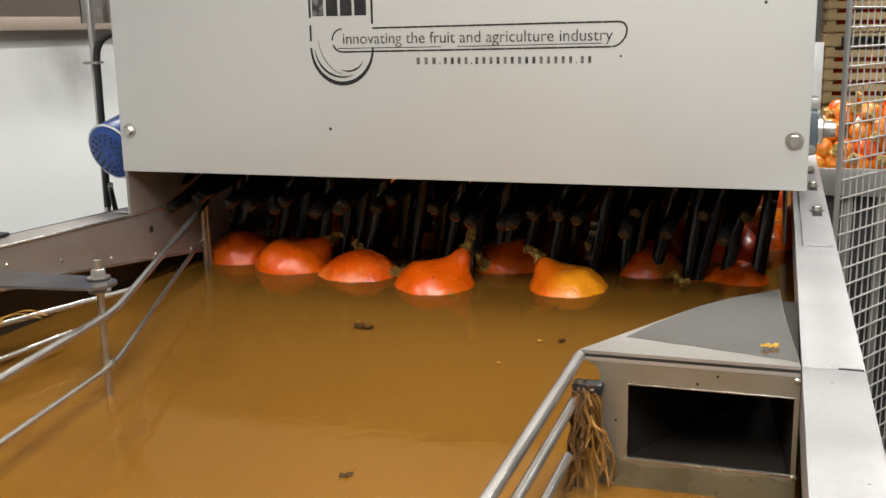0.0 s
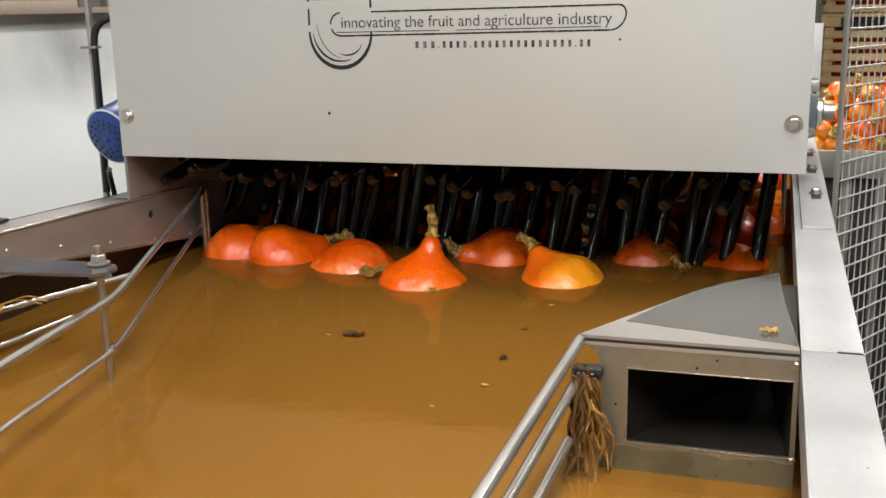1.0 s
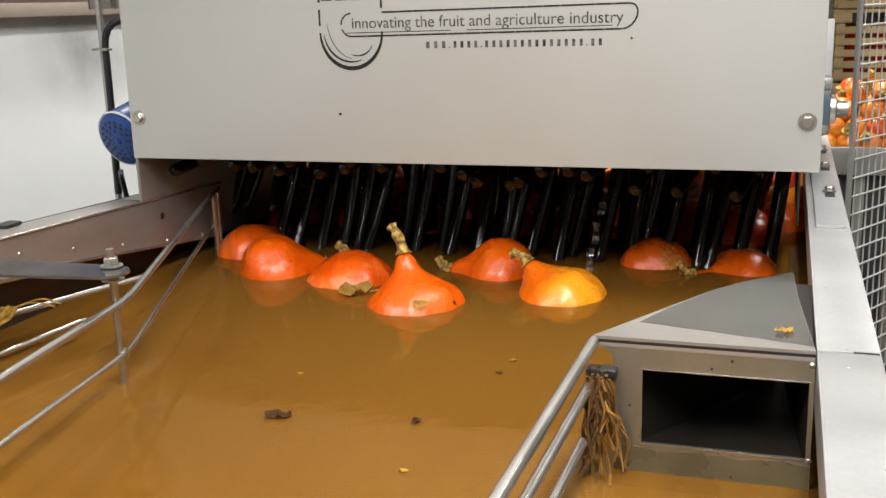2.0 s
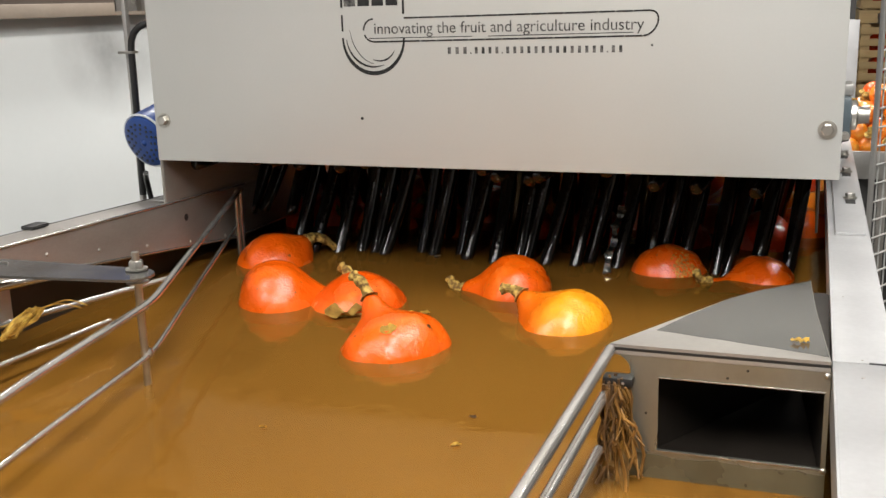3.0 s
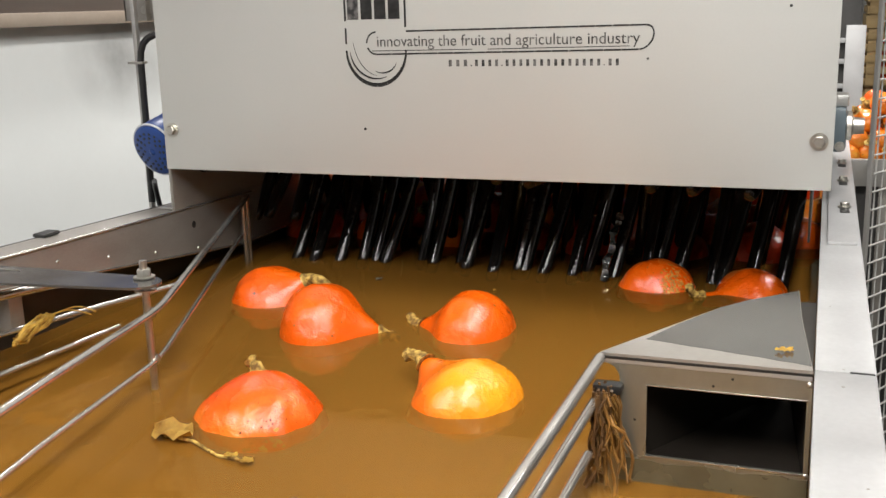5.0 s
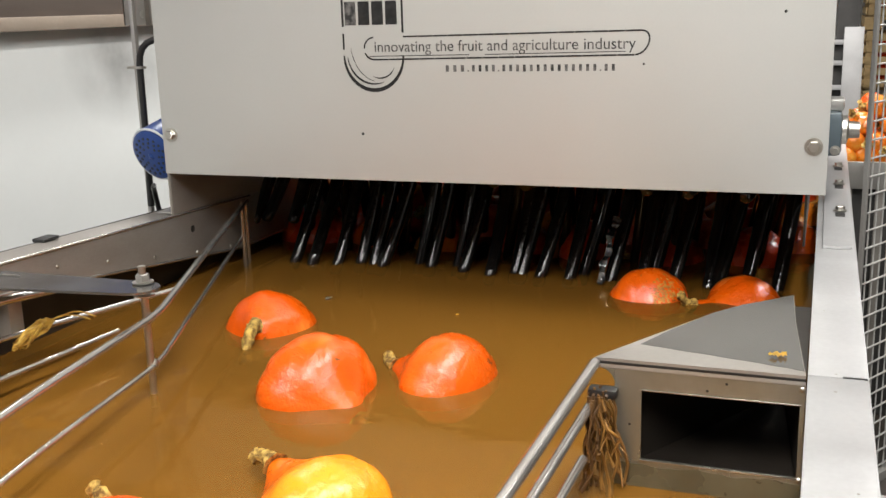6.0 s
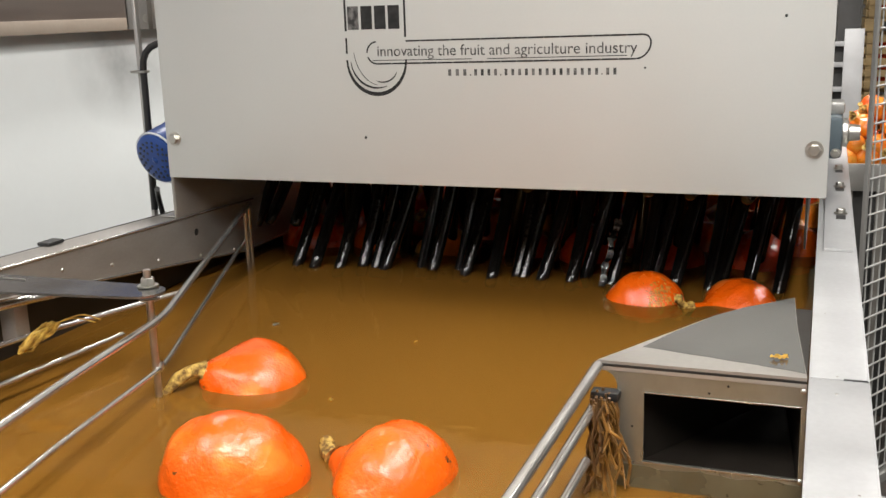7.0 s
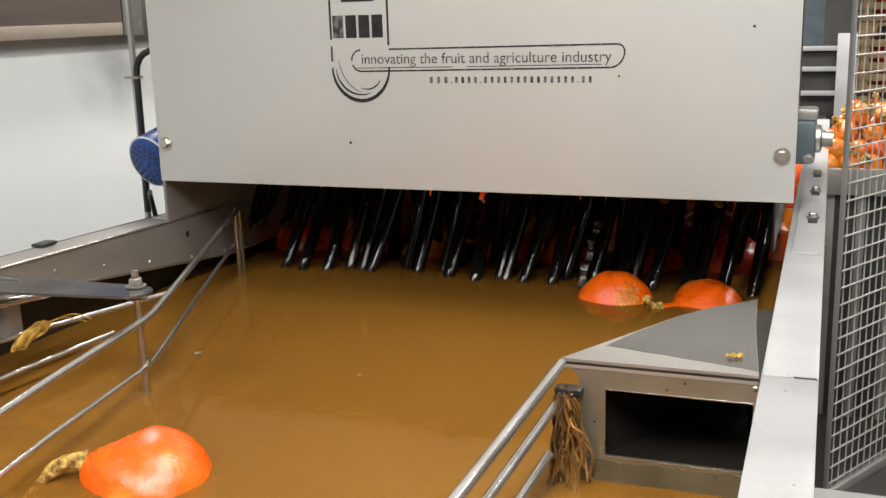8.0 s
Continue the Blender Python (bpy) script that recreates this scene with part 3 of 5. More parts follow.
def finger_rotor():
    r = thing("finger_rotor", "slowly turning shaft with rows of wet black rubber fingers", "rotor", at=(0, AXIS_Y, AXIS_Z))
    part("shaft", sweep(bmesh.new(), [(-0.655, 0, 0), (0.629, 0, 0)], 0.045, 20), M["rubber"], r)
    bm = bmesh.new()
    pts, rad = [], []
    for k in range(13):
        s = k / 12
        pts.append((0.0, 0.020 * s - 0.045 * s * s, -0.04 - (REACH - 0.05) * s))
        rad.append(0.0172 - 0.0036 * s)
    pts += [(0.0, pts[-1][1], pts[-1][2] - 0.006), (0.0, pts[-1][1], pts[-1][2] - 0.0095)]
    rad += [rad[-1] * 0.8, rad[-1] * 0.3]
    sweep(bm, pts, rad, 14)
    base = part("finger", bm, M["rubber"], r)
    rng = random.Random(11)
    first = True
    for row, turn in enumerate((0, 60, 120, 180, 240, 270, 300)):
        for i in range(1, 27, 2) if turn == 270 else range(27):
            x = -0.610 + i * 0.0475 + (0.006 if row % 2 else -0.006)
            m = pose(0, 0, 0, -turn + rng.uniform(-4, 4), 0, 0) @ pose(x + rng.uniform(-0.004, 0.004), 0, 0, 0, rng.uniform(4, 12), rng.uniform(-12, 12))
            if first:
                ob, first = base, False
            else:
                ob = new("finger", base.data)
                ob.parent = r
            worn = 0.70 if turn == 300 and i < 3 else 1.0  # a few fingers shortened, standing for ones bent up over a pumpkin
            ob.matrix_basis = m @ Matrix.Diagonal((1, 1, rng.uniform(0.95, 1.0) * worn, 1))
    # a shiny strip added to draw the white glint on one finger
    bm = bmesh.new()
    prev = None
    for k in range(18):
        s = k / 17
        w = 0.0075 + 0.0018 * math.sin(k * 1.7) + rng.uniform(-0.0012, 0.0012)
        x, y, z = 0.003 * math.sin(k * 0.9), -0.040 - 0.045 * s + 0.003 * math.sin(k * 2.1), -0.205 - 0.150 * s
        yaw = 0.5 * math.sin(k * 1.3)
        dx, dy = math.cos(yaw) * w, math.sin(yaw) * w
        ring = [bm.verts.new(p) for p in ((x - dx, y - dy, z), (x + dx, y + dy, z), (x + dx, y + dy + 0.0015, z + 0.0005), (x - dx, y - dy + 0.0015, z + 0.0005))]
        if prev:
            for i in range(4):
                bm.faces.new((prev[i], prev[(i + 1) % 4], ring[(i + 1) % 4], ring[i]))
        else:
            bm.faces.new(ring)
        prev = ring
    bm.faces.new(prev[::-1])
    bmesh.ops.recalc_face_normals(bm, faces=bm.faces[:])
    strip = part("glint_strip", bm, M["glint_strip"], r, "shiny strip added for the white glint on one finger")
    strip.matrix_basis = pose(0, 0, 0, 62, 0, 0) @ pose(0.272, -0.012, 0, 0, 8, 0)
    return r


ROTOR = finger_rotor()


# ---- guide rails ----
def left_rails():
    g = thing("guide_rail", "bent stainless tube guide rails along the channel", "rail", "guide rails")
    top = fillet([(-0.630, 0.262, 0.870), (-0.326, -0.522, 0.845), (-0.262, -0.838, 0.852), (-0.078, -1.70, 0.860), (0.09, -2.55, 0.860)], 0.05)
    tube("top_tube", top, 0.0060, M["rail"], g)
    low = fillet([(-0.642, 0.262, 0.790), (-0.328, -0.530, 0.764), (-0.267, -0.844, 0.772), (-0.083, -1.70, 0.78), (0.085, -2.55, 0.78)], 0.05)
    tube("low_tube", low, 0.0043, M["rail"], g)
    for y, dx in ((0.262, 0.0), (0.225, 0.012)):
        tube("end_post", [(-0.634 + dx, y, 0.874), (-0.634 + dx, y, 0.60)], 0.0055, M["rail"], g)
    rod = tube("threaded_rod", [(-0.331, -0.545, 0.929), (-0.331, -0.545, 0.55)], 0.0060, M["bolt"], g, "rusty threaded rod")
    for z in (0.842, 0.766):
        part("weld", lathe(bmesh.new(), [(0.006, -0.008), (0.0095, -0.003), (0.0095, 0.004), (0.006, 0.009)], 12, pose(-0.331, -0.540, z)), M["bolt"], rod)
    part("nut", hex_head(0.0115, 0.012, pose(-0.331, -0.545, 0.904)), M["bolt"], rod)
    part("nut", hex_head(0.0115, 0.010, pose(-0.331, -0.545, 0.883)), M["bolt"], rod)
    return g


left_rails()


def rail_arm():
    a = thing("rail_arm", "flat stainless bracket arm holding the guide rail rod", "bracket")
    ends = []
    for k in range(9):
        t = -math.pi * 0.5 + math.pi * k / 8
        ends.append((-0.327 + 0.036 * math.cos(t), -0.566 + 0.034 * math.sin(t)))
    outline = ends + [(-0.6535, -0.535), (-0.6535, -0.640)]
    part("plate", plate_xy(outline, 0.8965, 0.9005), M["wet_steel"], a)
    part("stiffener", box_bm(-0.6535, -0.56, -0.560, -0.558, 0.9006, 0.9030), M["steel_dull"], a)
    part("foot", box_bm(-0.6535, -0.6480, -0.645, -0.530, 0.862, 0.8962), M["steel"], a)
    return a


rail_arm()


def back_rails():
    g = thing("guide_rail", "stainless side rails behind the bracket arm", "rail", "guide rails")
    tube("top_tube", fillet([(-0.535, -0.43, 0.860), (-0.600, -0.586, 0.860), (-0.668, -1.3, 0.860)], 0.06), 0.0078, M["rail"], g)
    tube("middle_tube", fillet([(-0.470, -0.262, 0.806), (-0.590, -0.590, 0.800), (-0.668, -1.3, 0.800)], 0.06), 0.0048, M["rail"], g)
    tube("low_tube", fillet([(-0.518, -0.385, 0.757), (-0.547, -0.665, 0.755), (-0.60, -1.3, 0.755)], 0.06), 0.0045, M["rail"], g)
    part("post", box_bm(-0.625, -0.592, -0.560, -0.528, 0.790, 0.855, bevel=0.004), M["steel_dull"], g)
    return g


back_rails()


def right_rails():
    g = thing("guide_rail", "three straight stainless tubes beside the deflector box", "rail", "guide rails")
    for z, y0, r in ((0.876, -0.648, 0.0072), (0.832, -0.672, 0.0062), (0.778, -0.715, 0.0060)):
        tube("tube", [(0.405, y0, z), (0.398, -1.25, z), (0.392, -2.6, z)], r, M["rail"], g)
    part("end_plug", box_bm(0.398, 0.434, -0.662, -0.640, 0.835, 0.847, bevel=0.004), M["black"], g)
    return g


right_rails()


def deflector_box():
    d = thing("deflector_box", "stainless deflector box with a rectangular hatch opening", "box")
    part("top_plate", plate_xy([(0.404, -0.6455), (0.650, -0.6455), (0.633, -0.44), (0.626, -0.305), (0.604, -0.328), (0.560, -0.372), (0.525, -0.420)], 0.8795, 0.8835), M["steel_dull"], d)
    y0, y1 = -0.645, -0.641
    part("top_flange", box_bm(0.408, 0.650, y0 - 0.0006, y1, 0.8705, 0.8785), M["steel"], d)
    # Black strip paints the joint together with the top plate's shadow.
    part("seam_shadow", box_bm(0.410, 0.650, y0 - 0.0011, y0 + 0.001, 0.8762, 0.8789, bevel=0), M["black"], d, "dark joint with the top plate's shadow painted in")
    hole = [(0.462, 0.7545), (0.6450, 0.7545), (0.6450, 0.8455), (0.462, 0.8455)]
    rim = [(0.429, 0.40), (0.6505, 0.40), (0.6505, 0.8705), (0.429, 0.8705)]
    bm = bmesh.new()
    layers = [[[bm.verts.new((x, y, z)) for x, z in loop] for loop in (rim, hole)] for y in (y0, y1)]
    for k in range(4):
        j = (k + 1) % 4
        for (o, i), flip in zip(layers, (1, -1)):
            bm.faces.new([o[k], o[j], i[j], i[k]][::flip])
        bm.faces.new((layers[0][0][j], layers[0][0][k], layers[1][0][k], layers[1][0][j]))
        bm.faces.new((layers[0][1][k], layers[0][1][j], layers[1][1][j], layers[1][1][k]))
    bmesh.ops.recalc_face_normals(bm, faces=bm.faces[:])
    part("front_plate", bm, M["splash_steel"], d, smooth=False)
    fillet_edge = [(0.4288 - 0.019 * (1 - math.cos(a)), 0.8505 + 0.020 * math.sin(a)) for a in [math.pi / 2 * k / 8 for k in range(8)]]
    part("corner_gusset", prism([(0.4288, 0.8703)] + [(x, z) for x, z in fillet_edge[1:]] + [(0.410, 0.8703)], y0, y1), M["splash_steel"], d)
    bm = bmesh.new()
    for a, b in (((0.461, 0.646), (0.7525, 0.7545)), ((0.461, 0.646), (0.8455, 0.8470))):
        box(bm, a[0], a[1], y0 - 0.0012, y0 + 0.0002, b[0], b[1], 0.0004)
    part("hatch_edge", bm, M["rail"], d)
    part("side_plate", plate_xy([(0.4290, -0.6405), (0.4325, -0.6405), (0.616, -0.322), (0.612, -0.320)], 0.40, 0.879), M["steel_dull"], d)
    # Side seen through the hatch, its shade painted in with the dark colour.
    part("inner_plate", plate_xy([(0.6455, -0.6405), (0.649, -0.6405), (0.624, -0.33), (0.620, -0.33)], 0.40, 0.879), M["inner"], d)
    part("weld", lathe(bmesh.new(), [(0, 0.0025), (0.0025, 0.0015), (0.004, 0)], 10, pose(0.647, -0.6452, 0.866, 90)), M["bolt"], d)
    for x, z in ((0.540, 0.853), (0.562, 0.864), (0.448, 0.80)):
        part("spot", lathe(bmesh.new(), [(0, 0.0006), (0.0014, 0.0004), (0.0017, 0)], 8, pose(x, -0.6451, z, 90)), M["black"], d)
    part("weld", lathe(bmesh.new(), [(0, 0.0025), (0.0025, 0.0015), (0.004, 0)], 10, pose(0.648, -0.6452, 0.752, 90)), M["bolt"], d)
    part("wet_film", plate_xy([(0.450, -0.583), (0.475, -0.588), (0.505, -0.596), (0.530, -0.600), (0.562, -0.609), (0.590, -0.614), (0.612, -0.621), (0.628, -0.624), (0.6478, -0.631), (0.6325, -0.44), (0.6255, -0.3062), (0.604, -0.3288), (0.5603, -0.3728), (0.5255, -0.4207), (0.4795, -0.512)], 0.8836, 0.8839), M["wet_steel"], d, "darker wet film")
    # Lower front tinted olive: silt and the water's reflection painted as one.
    upper = [(0.4295 + 0.2205 * k / 24, 0.7475 + 0.0016 * math.sin(k * 0.7) + 0.0008 * math.sin(k * 1.9)) for k in range(25)]
    part("silt_reflection", prism([(0.4295, 0.66)] + upper + [(0.650, 0.66)], y0 - 0.0007, y0 - 0.0002), M["olive_film"], d, "olive silt film with the water's reflection painted in, lower front")
    # Added strip: hides bright water and paints the gap dark, as shade.
    part("gap_shade", plate_xy([(0.6495, -0.640), (0.6510, -0.300), (0.6250, -0.300), (0.6300, -0.44)], 0.862, 0.865), M["inner"], d, "strip coloured dark for the shade between box and rim")
    # Added floor and lining, coloured dark for the hatch's shaded inside.
    part("shade_floor_plate", plate_xy([(0.439, -0.6402), (0.6452, -0.6402), (0.619, -0.34), (0.614, -0.34)], 0.738, 0.741), M["inner"], d)
    part("shade_lining", plate_xy([(0.4350, -0.6400), (0.4380, -0.6400), (0.613, -0.328), (0.610, -0.328)], 0.68, 0.878), M["inner"], d)
    return d


deflector_box()


def crumple(seed, size, mat, name="leaf_piece"):
    """A thin crumpled leaf."""
    rng = random.Random(seed)
    bm = bmesh.new()
    n = 7
    vs = []
    for i in range(n + 1):
        for j in range(4):
            u, v = i / n - 0.5, j / 3 - 0.5
            w = 0.55 * (1 - (2 * u) ** 2) ** 0.5 + 0.12 if abs(u) < 0.5 else 0.12
            vs.append(bm.verts.new((size * u, size * v * w * rng.uniform(0.7, 1.1), size * (0.10 * rng.uniform(-1, 1) + 0.12 * abs(v)))))
    for i in range(n):
        for j in range(3):
            bm.faces.new((vs[i * 4 + j], vs[i * 4 + j + 1], vs[i * 4 + j + 5], vs[i * 4 + j + 4]))
    ext = bmesh.ops.solidify(bm, geom=bm.faces[:], thickness=size * 0.03)
    return bm


def debris_bundle():
    d = thing("plant_debris", "wet brown clump of roots caught on the rail ends", "debris")
    rng = random.Random(5)
    for k in range(50):
        x, y = 0.402 + rng.uniform(0, 0.026), -0.672 + rng.uniform(-0.025, 0.02)
        z = 0.846 + rng.uniform(-0.012, 0.004)
        ln = rng.uniform(0.05, 0.13)
        pts = [(x, y, z)]
        for s in range(1, 6):
            pts.append((x + rng.uniform(-0.006, 0.006) + 0.004 * s * (1 if k % 2 else -0.3), y + rng.uniform(-0.006, 0.006), z - ln * s / 5))
        tube("strand", pts, [rng.uniform(0.0007, 0.0024) for _ in pts], M["straw" if k % 2 else "root"], d, seg=6)
    for k in range(9):
        bm = crumple(40 + k, 0.014 + 0.003 * (k % 4), M["straw"])
        bmesh.ops.transform(bm, matrix=pose(0.404 + rng.uniform(0, 0.02), -0.684 + rng.uniform(-0.02, 0.01), 0.81 - 0.008 * k, rng.uniform(60, 120), rng.uniform(50, 120), rng.uniform(0, 180)), verts=bm.verts[:])
        part("leaf_piece", bm, M["straw"], d)
    g = thing("plant_debris", "yellow dried stalk caught on the back rail", "debris")
    for k in range(14):
        x, y = -0.555 + rng.uniform(-0.012, 0.012), -0.520 + rng.uniform(-0.012, 0.012)
        pts = [(x - 0.02 * s + rng.uniform(-0.006, 0.006), y - 0.05 * s + rng.uniform(-0.006, 0.006), 0.812 - 0.03 * s + rng.uniform(-0.004, 0.006)) for s in (0, 0.35, 0.7, 1.0)]
        tube("strand", pts, [rng.uniform(0.0015, 0.0045) for _ in pts], M["gold_leaf"], g, seg=6)
    for k in range(9):
        bm = crumple(120 + k, 0.016 + 0.004 * (k % 3), M["gold_leaf"])
        f = k / 8
        bmesh.ops.transform(bm, matrix=pose(-0.552 - 0.022 * f + rng.uniform(-0.006, 0.006), -0.518 - 0.050 * f, 0.814 - 0.030 * f, rng.uniform(0, 90), rng.uniform(0, 60), rng.uniform(0, 180)), verts=bm.verts[:])
        part("leaf_piece", bm, M["gold_leaf"], g)
    for k in range(2):
        pts = [(-0.555, -0.515, 0.812), (-0.53 + 0.008 * k, -0.49 + 0.010 * k, 0.820 + 0.004 * k), (-0.505 + 0.012 * k, -0.47, 0.806 + 0.006 * k)]
        tube("stalk", fillet(pts, 0.02, 3), 0.0013, M["gold_leaf"], g, seg=6)
    bm = crumple(77, 0.022, M["gold_leaf"])
    bmesh.ops.transform(bm, matrix=pose(0.616, -0.588, 0.8865, 0, 0, 20), verts=bm.verts[:])
    tagged(part("leaf_scrap", bm, M["gold_leaf"]), "small yellow leaf scrap on the deflector box", "leaf")


debris_bundle()


# ---- motor, cable and beam on the wall side ----
def fan_motor():
    m = thing("electric_motor", "small blue electric motor with a perforated fan cover", "motor", at=(-0.760, 0.07, 1.010))
    m.matrix_basis = Matrix.Translation((-0.734, 0.07, 1.008)) @ Vector((-0.16, -0.93, -0.32)).to_track_quat("Z", "Y").to_matrix().to_4x4() @ Matrix.Diagonal((0.93, 0.93, 0.93, 1))
    part("body", lathe(bmesh.new(), [(0, -0.19), (0.058, -0.19), (0.060, -0.02), (0.060, 0.0), (0, 0.0)], 28), M["blue"], m)
    for k in range(12):
        a = 2 * math.pi * k / 12
        part("fin", box_bm(-0.0018, 0.0018, 0.058, 0.063, -0.17, -0.055, bevel=0.0008, m=pose(0, 0, 0, 0, 0, math.degrees(a))), M["blue"], m)
    cover = part("fan_cover", lathe(bmesh.new(), [(0.064, -0.05), (0.066, -0.01), (0.062, 0.008), (0.050, 0.014), (0.02, 0.016), (0, 0.016)], 32), M["blue"], m)
    bm = bmesh.new()
    sweep(bm, [(0.0655 * math.cos(2 * math.pi * k / 36), 0.0655 * math.sin(2 * math.pi * k / 36), 0.003) for k in range(37)], 0.0028, 8)
    part("rim_ring", bm, M["white_enamel"], m, "worn white rim ring")
    for ring, n in ((0.024, 8), (0.035, 13), (0.046, 18)):
        for k in range(n):
            a = 2 * math.pi * k / n
            part("vent_hole", lathe(bmesh.new(), [(0, 0.0012), (0.0036, 0.001), (0.0036, 0)], 8, pose(ring * math.cos(a), ring * math.sin(a), 0.0150 - 0.02 * max(0, ring - 0.036))), M["black"], cover)
    part("hub", lathe(bmesh.new(), [(0, 0.004), (0.006, 0.003), (0.009, 0)], 12, pose(0, 0, 0.016)), M["blue"], cover)
    return m


fan_motor()


def cable_run():
    c = thing("cable", "black cable hanging down beside a steel post", "cable")
    tube("sheath", fillet([(-0.66, 0.25, 1.256), (-0.850, 0.20, 1.254), (-0.852, 0.20, 1.02), (-0.856, 0.20, 0.86)], 0.06), 0.0080, M["black"], c)
    tube("branch", fillet([(-0.77, 0.10, 0.93), (-0.815, 0.16, 0.91), (-0.825, 0.20, 0.80)], 0.04), 0.006, M["black"], c)
    p = thing("steel_post", "thin galvanised post behind the tank", "post")
    part("post", box_bm(-0.876, -0.866, 0.212, 0.226, 0.0, 1.40), M["steel"], p)
    part("clip", box_bm(-0.880, -0.840, 0.189, 0.211, 1.186, 1.192), M["bolt"], p)
    k = thing("rim_clip", "small black plastic clip on the tank rim", "clip")
    part("clip_body", box_bm(-0.735, -0.706, -0.335, -0.292, rim_left(-0.30) + 0.0012, rim_left(-0.30) + 0.0085, bevel=0.003), M["black"], k)


cable_run()


def overhead_beam():
    b = thing("overhead_beam", "dark weathered beam along the white wall", "beam")
    part("web", box_bm(-1.958, -1.90, -4.0, 5.0, 1.31, 1.50, bevel=0.004), M["dark_beam"], b)
    part("lower_lip", box_bm(-1.958, -1.885, -4.0, 5.0, 1.265, 1.312, bevel=0.003), M["beam_lip"], b)
    part("cover", box_bm(-1.958, -1.88, -4.0, 5.0, 1.50, 1.62, bevel=0.004), M["blue"], b)
    # Unseen sheet, added so the water doesn't mirror the white wall.
    part("reflection_screen", box_bm(-1.957, -1.895, -4.0, 5.0, 1.621, 3.20, bevel=0.004), M["dark_beam"], b)
    for y in (-3.5, -1.0, 4.5):
        part("support", box_bm(-1.955, -1.905, y, y + 0.06, 0.0, 1.264), M["dark_beam"], b)
    s = thing("steel_channel", "grey folded steel channel hanging beside the hood", "bracket")
    bm = bmesh.new()
    box(bm, -1.222, -1.118, 0.65, 0.654, 1.28, 1.9)
    box(bm, -1.222, -1.218, 0.65, 0.71, 1.28, 1.9)
    box(bm, -1.140, -1.136, 0.63, 0.65, 1.28, 1.9)
    part("channel", bm, M["steel_dull"], s)
    part("bolt", hex_head(0.008, 0.006, pose(-1.155, 0.648, 1.31, 90)), M["bolt"], s)
    part("ceiling_rod", box_bm(-1.18, -1.16, 0.655, 0.675, 1.88, 3.5), M["steel_dull"], s)


overhead_beam()


# ---- pumpkins ----
def pumpkin_body(seed, radius, neck=1.0, squash=0.80, seg=60, rows=36):
    """A teardrop squash: round body that draws up into a short neck; z is the neck's direction, the middle is the origin."""
    rng = random.Random(seed)
    bm = bmesh.new()
    prof = []
    for i in range(rows + 1):
        a = math.pi * i / rows
        r, z = math.sin(a), -math.cos(a) * squash
        if a > 1.6:
            s = min(1.0, (a - 1.6) / (math.pi - 1.6))
            w = max(0.0, min(1.0, (s - 0.28) / 0.50))
            w = w * w * (3 - 2 * w) * min(1.0, 0.8 * neck)
            stalk = (0.27 - 0.07 * s) * (1 - s ** 10)
            r += (stalk - r) * w
            z += 0.46 * neck * s ** 2.0
        prof.append((max(r, 0.0), z))
    prof[-1] = (0.0, prof[-1][1])
    off = Vector((rng.uniform(0, 50), rng.uniform(0, 50), rng.uniform(0, 50)))
    ribs = rng.choice((9, 10, 11))
    ph = rng.uniform(0, 6)
    rings = []
    for i, (r, z) in enumerate(prof):
        ring = []
        for k in range(seg):
            a = 2 * math.pi * k / seg
            low = 1 - 0.040 * (1 - abs(math.sin(ribs * a / 2 + ph)) ** 0.7) * min(1.0, max(0.0, (r - 0.2) / 0.3))
            p = Vector((math.cos(a) * r * low, math.sin(a) * r * low, z))
            p *= 1 + 0.055 * noise.noise(p * 1.1 + off) + 0.014 * noise.noise(p * 4 + off) + 0.009 * noise.noise(p * 11 + off)
            ring.append(p * radius)
        if r < 1e-4:
            rings.append([bm.verts.new(sum(ring, Vector()) / seg)])
        else:
            rings.append([bm.verts.new(p) for p in ring])
    for a, b in zip(rings, rings[1:]):
        for k in range(seg):
            j = (k + 1) % seg
            if len(a) == 1:
                bm.faces.new((a[0], b[j], b[k]))
            elif len(b) == 1:
                bm.faces.new((a[k], a[j], b[0]))
            else:
                bm.faces.new((a[k], a[j], b[j], b[k]))
    bmesh.ops.recalc_face_normals(bm, faces=bm.faces[:])
    top = rings[-1][0].co.copy() if len(rings[-1]) == 1 else rings[-1][0].co.copy()
    return bm, top


def stem_bm(seed, top, size, bend):
    rng = random.Random(seed)
    bm = bmesh.new()
    pts, rad = [], []
    d = Vector((math.cos(bend[0]), math.sin(bend[0]), 0))
    n = max(8, int(size / 0.006))
    for k in range(n):
        s = k / (n - 1)
        pts.append(top + Vector((0, 0, -0.006)) + Vector((0, 0, 1)) * size * (s - 0.45 * bend[1] * s * s) + d * size * bend[1] * s ** 1.8)
        rad.append(0.0120 - 0.0052 * s + (0.006 if k == 0 else 0) + (0.0035 if k == n - 1 else 0) + rng.uniform(-0.0016, 0.0016))
    sweep(bm, pts, rad, 14)
    for i, v in enumerate(bm.verts):
        v.co += Vector((rng.uniform(-1, 1), rng.uniform(-1, 1), rng.uniform(-0.5, 0.5))) * 0.0019
    return bm


def pumpkin(seed, radius, skin, neck=1.0, stem=0.045, bend=(0.0, 0.5), label="", group="floating pumpkins", squash=0.80):
    p = thing("pumpkin", label or "orange-red pumpkin floating in the brown wash water", "pumpkin", group)
    bm, top = pumpkin_body(seed, radius, neck, squash)
    part("body", bm, SKIN[skin], p)
    part("stem", stem_bm(seed, top, stem, bend), M["stem"], p, "pale corky stem")
    return p


